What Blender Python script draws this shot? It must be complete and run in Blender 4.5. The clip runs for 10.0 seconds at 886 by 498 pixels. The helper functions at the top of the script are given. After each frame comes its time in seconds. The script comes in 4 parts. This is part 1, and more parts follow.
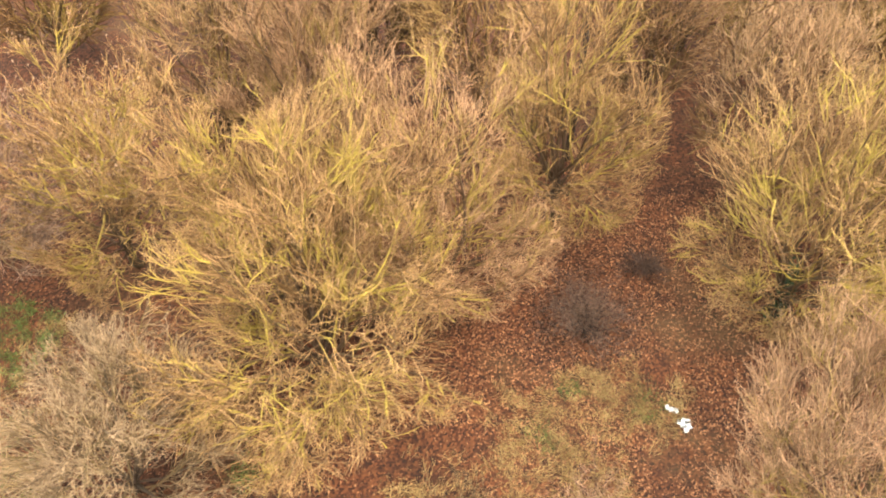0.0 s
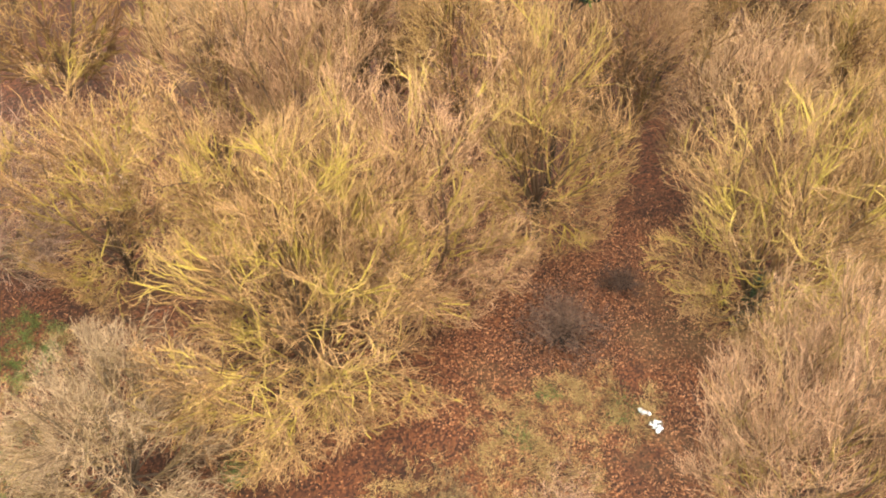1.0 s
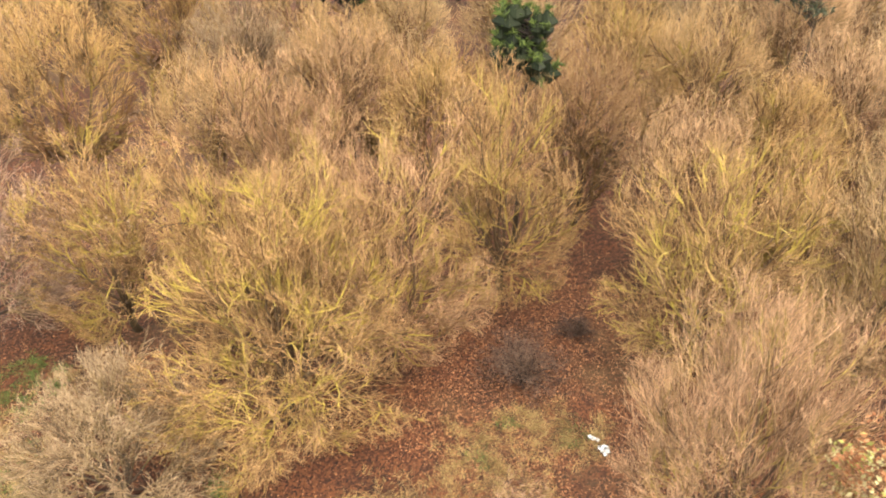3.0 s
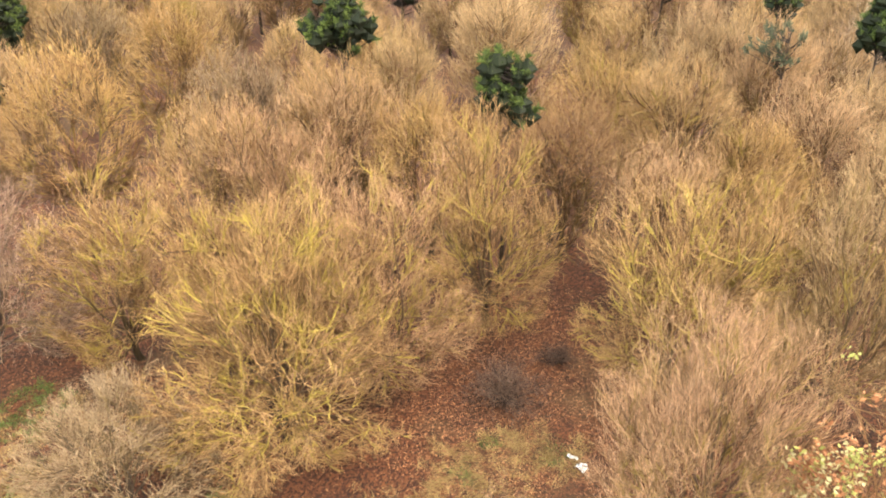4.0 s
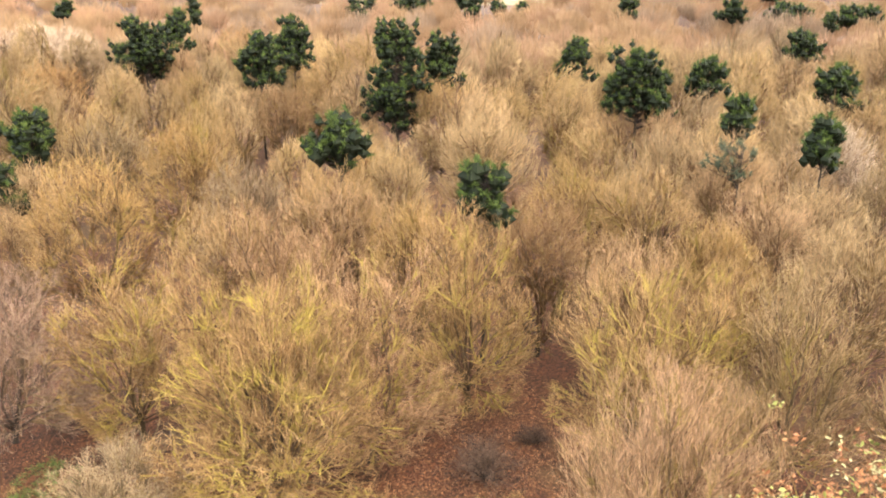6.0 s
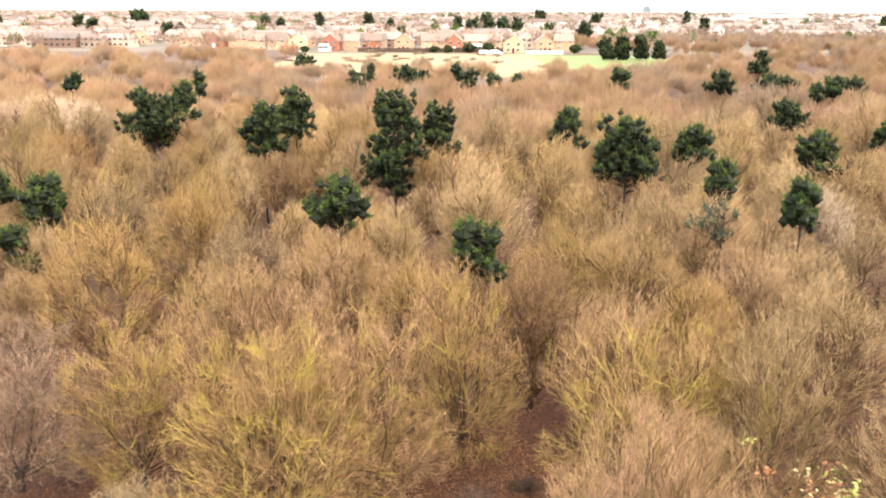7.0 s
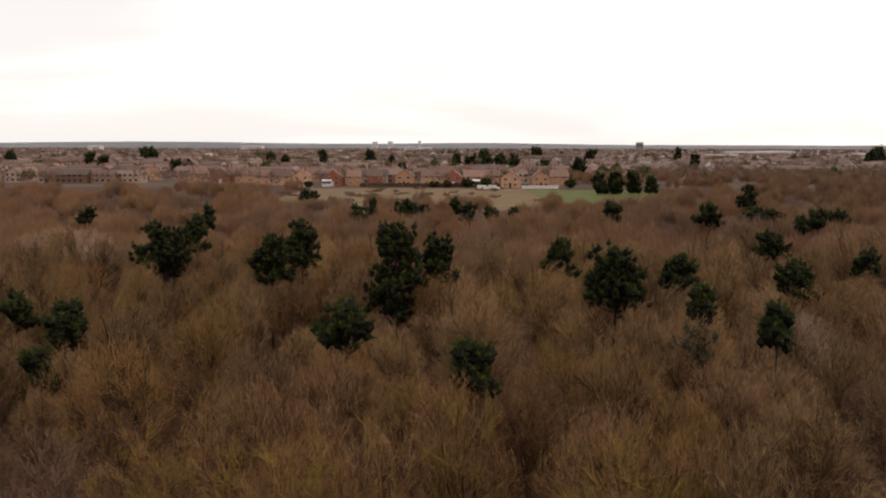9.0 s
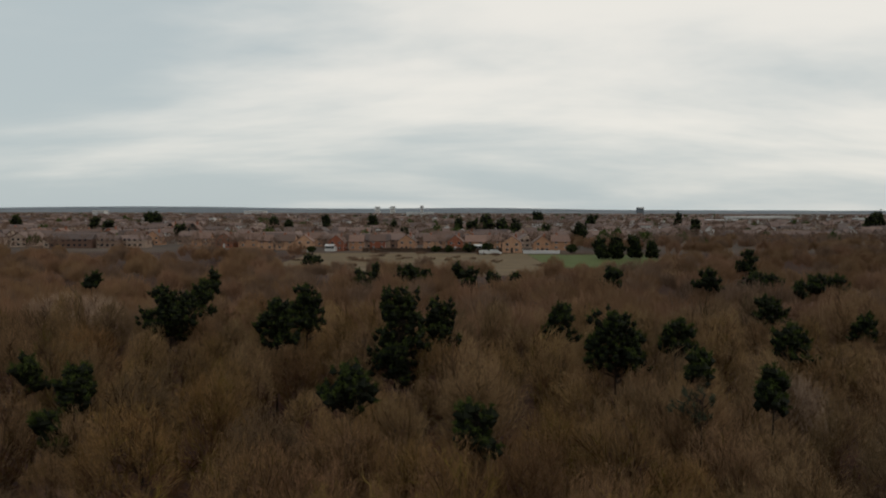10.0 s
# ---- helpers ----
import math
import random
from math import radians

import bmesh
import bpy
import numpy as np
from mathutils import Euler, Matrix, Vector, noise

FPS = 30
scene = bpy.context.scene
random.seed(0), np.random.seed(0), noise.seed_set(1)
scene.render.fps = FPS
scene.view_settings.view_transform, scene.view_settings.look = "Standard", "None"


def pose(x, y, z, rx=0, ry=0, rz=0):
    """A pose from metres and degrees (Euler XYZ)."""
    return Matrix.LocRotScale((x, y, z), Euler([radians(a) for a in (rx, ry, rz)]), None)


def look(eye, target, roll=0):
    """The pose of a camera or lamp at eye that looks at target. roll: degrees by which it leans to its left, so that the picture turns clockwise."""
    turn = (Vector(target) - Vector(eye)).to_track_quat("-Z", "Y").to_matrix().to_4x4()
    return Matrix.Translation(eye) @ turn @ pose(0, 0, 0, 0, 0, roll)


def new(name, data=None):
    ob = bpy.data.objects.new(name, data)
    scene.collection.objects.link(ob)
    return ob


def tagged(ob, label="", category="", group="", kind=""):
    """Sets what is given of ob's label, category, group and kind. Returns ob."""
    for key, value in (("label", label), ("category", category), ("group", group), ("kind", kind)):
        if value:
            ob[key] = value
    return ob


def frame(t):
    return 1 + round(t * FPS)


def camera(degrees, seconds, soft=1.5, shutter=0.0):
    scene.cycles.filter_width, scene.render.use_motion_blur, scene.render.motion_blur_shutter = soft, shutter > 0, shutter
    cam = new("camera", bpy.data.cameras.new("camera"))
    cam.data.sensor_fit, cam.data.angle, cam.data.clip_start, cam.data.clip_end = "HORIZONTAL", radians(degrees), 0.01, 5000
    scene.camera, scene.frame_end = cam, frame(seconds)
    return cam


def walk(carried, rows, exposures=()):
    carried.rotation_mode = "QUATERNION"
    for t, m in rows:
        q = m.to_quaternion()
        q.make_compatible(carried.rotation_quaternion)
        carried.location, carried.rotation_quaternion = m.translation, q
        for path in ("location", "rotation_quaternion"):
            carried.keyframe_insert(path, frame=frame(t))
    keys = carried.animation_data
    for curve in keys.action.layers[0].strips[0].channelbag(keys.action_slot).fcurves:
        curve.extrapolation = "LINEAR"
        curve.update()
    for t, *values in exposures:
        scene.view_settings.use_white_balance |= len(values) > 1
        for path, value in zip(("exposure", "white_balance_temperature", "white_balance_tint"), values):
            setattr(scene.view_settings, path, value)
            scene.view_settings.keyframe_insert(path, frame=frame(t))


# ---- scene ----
cam = camera(55.0, 10.0, soft=2.0)
# seconds, x, y, z, pitch, heading, roll
PATH = [
    (0, 0.01, 0.00, 18.00, -45.03, 0.43, 0.32),
    (0.5, 0.17, -0.95, 18.01, -42.97, 0.29, 0.42),
    (1, 0.42, -1.80, 18.03, -41.14, 0.29, 0.36),
    (1.5, 0.71, -2.70, 17.99, -39.09, 0.37, 0.29),
    (2, 0.98, -3.57, 17.97, -36.97, 0.42, 0.21),
    (2.5, 1.18, -4.45, 18.02, -35.02, 0.34, 0.30),
    (4, 1.79, -7.22, 18.27, -29.34, 0.22, 0.29),
    (4.5, 1.93, -8.15, 18.32, -27.25, 0.17, 0.32),
    (5, 2.05, -9.10, 18.29, -24.96, 0.10, 0.31),
    (5.5, 2.20, -9.85, 18.26, -22.81, 0.14, 0.30),
    (7, 2.49, -12.44, 18.28, -15.87, 0.06, 0.22),
    (7.5, 2.55, -13.18, 18.33, -13.79, 0.04, 0.18),
    (8, 2.58, -14.03, 18.35, -11.43, 0.04, 0.19),
    (8.5, 2.61, -14.86, 18.42, -9.36, 0.04, 0.15),
    (9, 2.54, -15.69, 18.51, -7.02, 0.06, 0.11),
    (9.5, 2.48, -16.46, 18.62, -4.99, 0.12, 0.10),
    (10, 2.49, -17.16, 18.69, -2.68, 0.20, 0.13),
]


def aim(x, y, z, pitch, heading, roll):
    p, h = radians(pitch), radians(heading)
    ahead = Vector((-math.sin(h) * math.cos(p), math.cos(h) * math.cos(p), math.sin(p)))
    return look((x, y, z), Vector((x, y, z)) + 10 * ahead, roll)


EXPOSURES = [(0, 0.60, 7250, 12), (3.0, 0.58, 7150, 11), (5.0, 0.58, 6900, 10), (6.5, 0.52, 6750, 9), (7.5, 0.24, 6950, 13), (8.0, -0.28, 7650, 22), (8.5, -1.26, 7850, 28), (9.0, -2.42, 7600, 26), (9.5, -2.97, 6850, 14), (10, -3.25, 6600, 10)]
walk(cam, [(t, aim(*p)) for t, *p in PATH], EXPOSURES)

# ---- overcast sky and soft sun ----
world = bpy.data.worlds.new("world")
scene.world = world
world.use_nodes = True
wn, wl = world.node_tree.nodes, world.node_tree.links
wn.clear()


def wnode(kind, **values):
    n = wn.new(kind)
    for key, value in values.items():
        if key in n.inputs:
            n.inputs[key].default_value = value
    return n


w_out = wn.new("ShaderNodeOutputWorld")
w_bg = wn.new("ShaderNodeBackground")
w_bg.inputs["Strength"].default_value = 7.0
w_sky = wn.new("ShaderNodeTexSky")
w_sky.sky_type, w_sky.sun_disc = "NISHITA", False
w_sky.sun_elevation, w_sky.sun_rotation = radians(65), radians(150)
w_skyc = wn.new("ShaderNodeVectorMath")
w_skyc.operation = "SCALE"
w_skyc.inputs["Scale"].default_value = 0.1
wl.new(w_sky.outputs[0], w_skyc.inputs[0])
w_co = wn.new("ShaderNodeTexCoord")
w_sep = wn.new("ShaderNodeSeparateXYZ")
wl.new(w_co.outputs["Generated"], w_sep.inputs[0])
w_up = wnode("ShaderNodeMath")
w_up.operation = "MAXIMUM"
w_up.inputs[1].default_value = 0.0
wl.new(w_sep.outputs[2], w_up.inputs[0])
w_add = wnode("ShaderNodeMath")
w_add.operation = "ADD"
w_add.inputs[1].default_value = 0.22
wl.new(w_up.outputs[0], w_add.inputs[0])
w_div = []
for axis in (0, 1):
    d = wn.new("ShaderNodeMath")
    d.operation = "DIVIDE"
    wl.new(w_sep.outputs[axis], d.inputs[0])
    wl.new(w_add.outputs[0], d.inputs[1])
    w_div.append(d)
w_com = wn.new("ShaderNodeCombineXYZ")
wl.new(w_div[0].outputs[0], w_com.inputs[0])
wl.new(w_div[1].outputs[0], w_com.inputs[1])
w_map = wn.new("ShaderNodeMapping")
w_map.inputs["Scale"].default_value = (0.40, 0.85, 1)
w_map.inputs["Rotation"].default_value = (0, 0, radians(-14))
w_map.inputs["Location"].default_value = (3.1, 1.7, 0)
wl.new(w_com.outputs[0], w_map.inputs[0])
w_noise = wn.new("ShaderNodeTexNoise")
w_noise.inputs["Scale"].default_value = 1.0
w_noise.inputs["Detail"].default_value = 6.0
w_noise.inputs["Roughness"].default_value = 0.56
w_noise.inputs["Distortion"].default_value = 0.3
wl.new(w_map.outputs[0], w_noise.inputs["Vector"])
w_ramp = wn.new("ShaderNodeValToRGB")
w_ramp.color_ramp.interpolation = "EASE"
w_ramp.color_ramp.elements[0].position, w_ramp.color_ramp.elements[0].color = 0.34, (0.67, 0.765, 0.79, 1)
w_ramp.color_ramp.elements[1].position, w_ramp.color_ramp.elements[1].color = 0.68, (1.20, 1.17, 1.09, 1)
w_haze = wn.new("ShaderNodeMapRange")
w_haze.inputs["From Min"].default_value, w_haze.inputs["From Max"].default_value = 0.0, 0.22
w_haze.inputs["To Min"].default_value, w_haze.inputs["To Max"].default_value = -0.08, 0.05
wl.new(w_up.outputs[0], w_haze.inputs["Value"])
w_sum = wn.new("ShaderNodeMath")
w_sum.operation = "ADD"
wl.new(w_noise.outputs[0], w_sum.inputs[0])
wl.new(w_haze.outputs[0], w_sum.inputs[1])
w_east = wn.new("ShaderNodeMath")
w_east.operation, w_east.inputs[1].default_value = "MULTIPLY_ADD", 0.30
wl.new(w_sep.outputs[0], w_east.inputs[0])
wl.new(w_sum.outputs[0], w_east.inputs[2])
wl.new(w_east.outputs[0], w_ramp.inputs[0])
w_mix = wn.new("ShaderNodeMixRGB")
w_mix.inputs[0].default_value = 0.9
wl.new(w_skyc.outputs[0], w_mix.inputs[1])
wl.new(w_ramp.outputs[0], w_mix.inputs[2])
wl.new(w_mix.outputs[0], w_bg.inputs[0])
wl.new(w_bg.outputs[0], w_out.inputs[0])

sun_data = bpy.data.lights.new("sun", "SUN")
sun_data.energy, sun_data.angle, sun_data.color = 1.5, radians(20), (1.0, 0.93, 0.82)
sun = new("sun", sun_data)
sun.matrix_world = look((14, -16, 60), (0, 8, 0))


# ---- materials ----
def shader(name, rough=0.9, metal=0.0):
    m = bpy.data.materials.new(name)
    m.use_nodes = True
    b = m.node_tree.nodes["Principled BSDF"]
    b.inputs["Roughness"].default_value, b.inputs["Metallic"].default_value = rough, metal
    b.inputs["Specular IOR Level"].default_value = 0.25
    return m, m.node_tree.nodes, m.node_tree.links, b


def noise_node(n, l, scale, detail=4, rough=0.55, co=None):
    t = n.new("ShaderNodeTexNoise")
    t.inputs["Scale"].default_value, t.inputs["Detail"].default_value = scale, detail
    t.inputs["Roughness"].default_value = rough
    if co is not None:
        l.new(co, t.inputs["Vector"])
    return t.outputs["Fac"]


def ramp(n, l, fac, *stops):
    r = n.new("ShaderNodeValToRGB")
    e = r.color_ramp.elements
    while len(e) < len(stops):
        e.new(0.5)
    for slot, (at, col) in zip(e, stops):
        slot.position = at
        slot.color = (*col, 1) if len(col) == 3 else col
    l.new(fac, r.inputs[0])
    return r.outputs[0]


def math_node(n, l, op, a, b, clamp=False):
    m = n.new("ShaderNodeMath")
    m.operation, m.use_clamp = op, clamp
    for slot, v in ((0, a), (1, b)):
        if isinstance(v, (int, float)):
            m.inputs[slot].default_value = v
        else:
            l.new(v, m.inputs[slot])
    return m.outputs[0]


def mix_node(n, l, fac, a, b, blend="MIX"):
    m = n.new("ShaderNodeMixRGB")
    m.blend_type = blend
    for slot, v in ((0, fac), (1, a), (2, b)):
        if isinstance(v, (int, float)):
            m.inputs[slot].default_value = v
        elif isinstance(v, tuple):
            m.inputs[slot].default_value = (*v, 1)
        else:
            l.new(v, m.inputs[slot])
    return m.outputs[0]


def bump(n, l, b, height, strength=0.4, dist=0.02):
    u = n.new("ShaderNodeBump")
    u.inputs["Strength"].default_value, u.inputs["Distance"].default_value = strength, dist
    l.new(height, u.inputs["Height"])
    l.new(u.outputs[0], b.inputs["Normal"])


def world_co(n):
    return n.new("ShaderNodeNewGeometry").outputs["Position"]


def wood_material(name, lichen, tone_a, tone_b, spread=1.0):
    """Bark or twigs: the object's colour, yellow lichen on older wood, and painted-in crown shade."""
    m, n, l, b = shader(name, 0.85)
    info, co = n.new("ShaderNodeObjectInfo"), world_co(n)
    island = n.new("ShaderNodeNewGeometry").outputs["Random Per Island"]
    at = n.new("ShaderNodeAttribute")
    at.attribute_name = "tone_mix"
    tone = ramp(n, l, island, (0.0, tuple(0.92 - (0.92 - v) * spread for v in (0.42, 0.37, 0.33))), (0.5, (0.92, 0.89, 0.87)), (1.0, (0.92 + 0.60 * spread, 0.90 + 0.60 * spread, 0.90 + 0.60 * spread)))
    own = mix_node(n, l, 1.0, info.outputs["Color"], tone, "MULTIPLY")
    fine = noise_node(n, l, 18, 3, 0.6, co)
    own = mix_node(n, l, 0.5, own, ramp(n, l, fine, (0.3, (0.62, 0.6, 0.58)), (0.7, (1.25, 1.25, 1.25))), "MULTIPLY")
    patch = ramp(n, l, noise_node(n, l, 0.75, 4, 0.6, co), (0.49, (0, 0, 0)), (0.62, (1, 1, 1)))
    toned = mix_node(n, l, at.outputs["Fac"], tone_a, tone_b)
    own = mix_node(n, l, 1.0, own, toned, "MULTIPLY")
    amount = math_node(n, l, "MULTIPLY", patch, info.outputs["Alpha"])
    amount = math_node(n, l, "MULTIPLY", amount, at.outputs["Fac"])
    amount = math_node(n, l, "MULTIPLY", amount, lichen, True)
    crust = ramp(n, l, fine, (0.3, (0.15, 0.104, 0.018)), (0.7, (0.25, 0.182, 0.034)))
    l.new(mix_node(n, l, amount, own, crust), b.inputs["Base Color"])
    bump(n, l, b, noise_node(n, l, 45, 4, 0.6, co), 0.5, 0.01)
    return m


# twigs: pale outer tips over dark inner wood, shading the crowns by colour
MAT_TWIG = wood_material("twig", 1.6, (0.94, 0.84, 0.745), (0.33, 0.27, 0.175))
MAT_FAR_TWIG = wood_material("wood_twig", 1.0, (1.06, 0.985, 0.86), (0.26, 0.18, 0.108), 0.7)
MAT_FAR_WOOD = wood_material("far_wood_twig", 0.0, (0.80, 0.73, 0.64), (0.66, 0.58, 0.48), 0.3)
# bark darkened to make up for shade that the open crowns don't cast
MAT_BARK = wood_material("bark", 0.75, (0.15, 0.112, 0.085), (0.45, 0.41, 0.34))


def leaf_material(name, dark, light, rough=0.7, fresh=0.0):
    """Leaves that differ one from another; fresh lightens the ends of the shoots."""
    m, n, l, b = shader(name, rough)
    island = n.new("ShaderNodeNewGeometry").outputs["Random Per Island"]
    big = noise_node(n, l, 1.3, 3, 0.6, world_co(n))
    c = ramp(n, l, island, (0.0, dark), (1.0, light))
    c = mix_node(n, l, 0.6, c, ramp(n, l, big, (0.3, (0.6, 0.6, 0.6)), (0.7, (1.3, 1.3, 1.3))), "MULTIPLY")
    if fresh:
        at = n.new("ShaderNodeAttribute")
        at.attribute_name = "tone_mix"
        c = mix_node(n, l, math_node(n, l, "MULTIPLY", at.outputs["Fac"], fresh), c, mix_node(n, l, 1.0, c, (2.4, 2.3, 1.7), "MULTIPLY"))
    l.new(c, b.inputs["Base Color"])
    b.inputs["Specular IOR Level"].default_value = 0.12
    return m


MAT_NEEDLE = leaf_material("pine_needles", (0.0115, 0.0172, 0.0045), (0.038, 0.052, 0.0125), 0.85, 0.8)
MAT_IVY = leaf_material("ivy_leaves", (0.008, 0.013, 0.005), (0.026, 0.036, 0.014), 0.55)
MAT_GREY_NEEDLE = leaf_material("grey_green_needles", (0.022, 0.026, 0.017), (0.055, 0.058, 0.036), 0.85, 0.6)
# near-black green for the added cores that imitate shade inside evergreen crowns
MAT_CORE = leaf_material("pine_shade_core", (0.004, 0.0058, 0.0019), (0.007, 0.0095, 0.003), 0.8)
MAT_LEAF = leaf_material("dead_leaves", (0.040, 0.0130, 0.0050), (0.25, 0.118, 0.056), 0.75)
MAT_PALE_LEAF = leaf_material("pale_leaves", (0.13, 0.105, 0.045), (0.245, 0.205, 0.105), 0.7)
MAT_OLIVE_LEAF = leaf_material("olive_leaves", (0.085, 0.085, 0.02), (0.19, 0.175, 0.05), 0.7)
MAT_ORANGE_LEAF = leaf_material("orange_leaves", (0.105, 0.038, 0.014), (0.20, 0.088, 0.038), 0.7)
MAT_STRAW = leaf_material("dry_grass", (0.09, 0.055, 0.021), (0.265, 0.175, 0.074), 0.8)
MAT_GRASS = leaf_material("green_grass", (0.028, 0.046, 0.010), (0.082, 0.108, 0.028), 0.7)
MAT_CATKIN = leaf_material("withered_leaves", (0.11, 0.062, 0.036), (0.22, 0.14, 0.09), 0.8)


def ground_material():
    m, n, l, b = shader("woodland_ground", 0.95)
    co = world_co(n)
    vor = n.new("ShaderNodeTexVoronoi")
    vor.inputs["Scale"].default_value = 16.0
    l.new(co, vor.inputs["Vector"])
    bw = n.new("ShaderNodeRGBToBW")
    l.new(vor.outputs["Color"], bw.inputs[0])
    leaf = ramp(n, l, bw.outputs[0], (0.15, (0.013, 0.0040, 0.0016)), (0.5, (0.037, 0.0115, 0.0041)), (0.85, (0.082, 0.029, 0.0105)))
    soil = ramp(n, l, noise_node(n, l, 0.55, 5, 0.62, co), (0.35, (0.55, 0.52, 0.50)), (0.68, (1.25, 1.15, 1.05)))
    c = mix_node(n, l, 0.8, leaf, soil, "MULTIPLY")
    straw = ramp(n, l, noise_node(n, l, 7, 4, 0.6, co), (0.3, (0.040, 0.022, 0.009)), (0.7, (0.085, 0.053, 0.022)))
    mask = ramp(n, l, noise_node(n, l, 0.21, 4, 0.65, co), (0.54, (0, 0, 0)), (0.66, (1, 1, 1)))
    c = mix_node(n, l, math_node(n, l, "MULTIPLY", mask, 0.45), c, straw)
    # open country past the wood
    sep = n.new("ShaderNodeSeparateXYZ")
    l.new(co, sep.inputs[0])
    far = ramp(n, l, math_node(n, l, "DIVIDE", sep.outputs[1], 1000.0), (0.335, (0, 0, 0)), (0.36, (1, 1, 1)))
    town = ramp(n, l, noise_node(n, l, 0.02, 5, 0.65, co), (0.35, (0.045, 0.034, 0.027)), (0.6, (0.085, 0.058, 0.042)), (0.75, (0.062, 0.066, 0.036)))
    c = mix_node(n, l, far, c, town)
    l.new(c, b.inputs["Base Color"])
    bump(n, l, b, bw.outputs[0], 0.6, 0.03)
    return m


def mottled(name, a, bcol, scale=2.0, rough=0.85, relief=0.3, fine=30):
    m, n, l, b = shader(name, rough)
    co = world_co(n)
    c = ramp(n, l, noise_node(n, l, scale, 5, 0.62, co), (0.32, a), (0.68, bcol))
    c = mix_node(n, l, 0.5, c, ramp(n, l, noise_node(n, l, fine, 3, 0.6, co), (0.3, (0.75, 0.75, 0.75)), (0.7, (1.2, 1.2, 1.2))), "MULTIPLY")
    l.new(c, b.inputs["Base Color"])
    if relief:
        bump(n, l, b, noise_node(n, l, fine, 3, 0.6, co), relief, 0.02)
    return m


def tinted(name, lo, hi, rough=0.85, scale=1.2):
    """A wall or roof surface whose colour differs from piece to piece, with weather stains."""
    m, n, l, b = shader(name, rough)
    info, co = n.new("ShaderNodeObjectInfo"), world_co(n)
    island = n.new("ShaderNodeNewGeometry").outputs["Random Per Island"]
    pick = math_node(n, l, "FRACT", math_node(n, l, "ADD", info.outputs["Random"], island), 0.0)
    c = ramp(n, l, pick, (0.0, lo), (1.0, hi))
    c = mix_node(n, l, 0.7, c, ramp(n, l, noise_node(n, l, scale, 5, 0.6, co), (0.3, (0.7, 0.68, 0.66)), (0.7, (1.2, 1.2, 1.2))), "MULTIPLY")
    l.new(c, b.inputs["Base Color"])
    return m


MAT_GROUND = ground_material()
MAT_FIELD_DRY = mottled("dry_meadow", (0.092, 0.062, 0.030), (0.14, 0.096, 0.049), 0.08, 0.95, 0.3, 1.5)
MAT_FIELD_GREEN = mottled("playing_field_grass", (0.046, 0.066, 0.012), (0.074, 0.092, 0.020), 0.06, 0.95, 0.3, 1.2)
MAT_BRICK = tinted("brick_walls", (0.32, 0.17, 0.10), (0.46, 0.275, 0.175))
MAT_BRICK_RED = tinted("red_brick_walls", (0.22, 0.075, 0.043), (0.31, 0.12, 0.07))
MAT_ROOF = tinted("roof_tiles", (0.10, 0.066, 0.054), (0.205, 0.128, 0.102))
# greyer than the nearer roofs, putting some haze over the town into colour
MAT_TOWN_ROOF = tinted("town_roof_tiles", (0.072, 0.055, 0.052), (0.185, 0.128, 0.110))
MAT_WHITE = mottled("white_paint", (0.42, 0.42, 0.41), (0.58, 0.58, 0.57), 3.0, 0.5, 0.0)
MAT_RENDER = tinted("town_walls", (0.13, 0.074, 0.055), (0.42, 0.325, 0.26))
MAT_GLASS = shader("window_glass", 0.08)[0]
MAT_GLASS.node_tree.nodes["Principled BSDF"].inputs["Base Color"].default_value = (0.02, 0.025, 0.03, 1)
MAT_GLASS.node_tree.nodes["Principled BSDF"].inputs["Specular IOR Level"].default_value = 0.5
MAT_FENCE = mottled("fence_timber", (0.035, 0.022, 0.014), (0.07, 0.044, 0.029), 1.5, 0.9, 0.3)
MAT_DARK = mottled("black_boarding", (0.012, 0.012, 0.012), (0.03, 0.028, 0.026), 1.0, 0.8, 0.0)
# pale blue-grey that carries the haze of distance in its base colour
MAT_HILL = mottled("hazy_hills", (0.11, 0.13, 0.15), (0.145, 0.165, 0.185), 0.004, 1.0, 0.0, 0.02)
MAT_PLASTIC = mottled("white_plastic", (0.46, 0.47, 0.48), (0.64, 0.64, 0.64), 6.0, 0.35, 0.2, 20)
MAT_TYRE = shader("tyre_rubber", 0.8)[0]
MAT_TYRE.node_tree.nodes["Principled BSDF"].inputs["Base Color"].default_value = (0.02, 0.02, 0.02, 1)


# ---- mesh helpers ----
def mesh_of(name, verts, quads, tris, mat, tone_mix=None, smooth=False):
    me = bpy.data.meshes.new(name)
    verts = np.asarray(verts, np.float32).reshape(-1, 3)
    quads, tris = np.asarray(quads, np.int32).reshape(-1, 4), np.asarray(tris, np.int32).reshape(-1, 3)
    me.vertices.add(len(verts))
    me.vertices.foreach_set("co", verts.ravel())
    me.loops.add(quads.size + tris.size)
    me.loops.foreach_set("vertex_index", np.concatenate([quads.ravel(), tris.ravel()]))
    me.polygons.add(len(quads) + len(tris))
    me.polygons.foreach_set("loop_start", np.concatenate([np.arange(len(quads)) * 4, quads.size + np.arange(len(tris)) * 3]).astype(np.int32))
    me.polygons.foreach_set("use_smooth", np.full(len(quads) + len(tris), smooth))
    me.update(calc_edges=True)
    me.validate()
    if tone_mix is not None:
        a = me.attributes.new("tone_mix", "FLOAT", "POINT")
        a.data.foreach_set("value", np.asarray(tone_mix, np.float32))
    me.materials.append(mat)
    return me


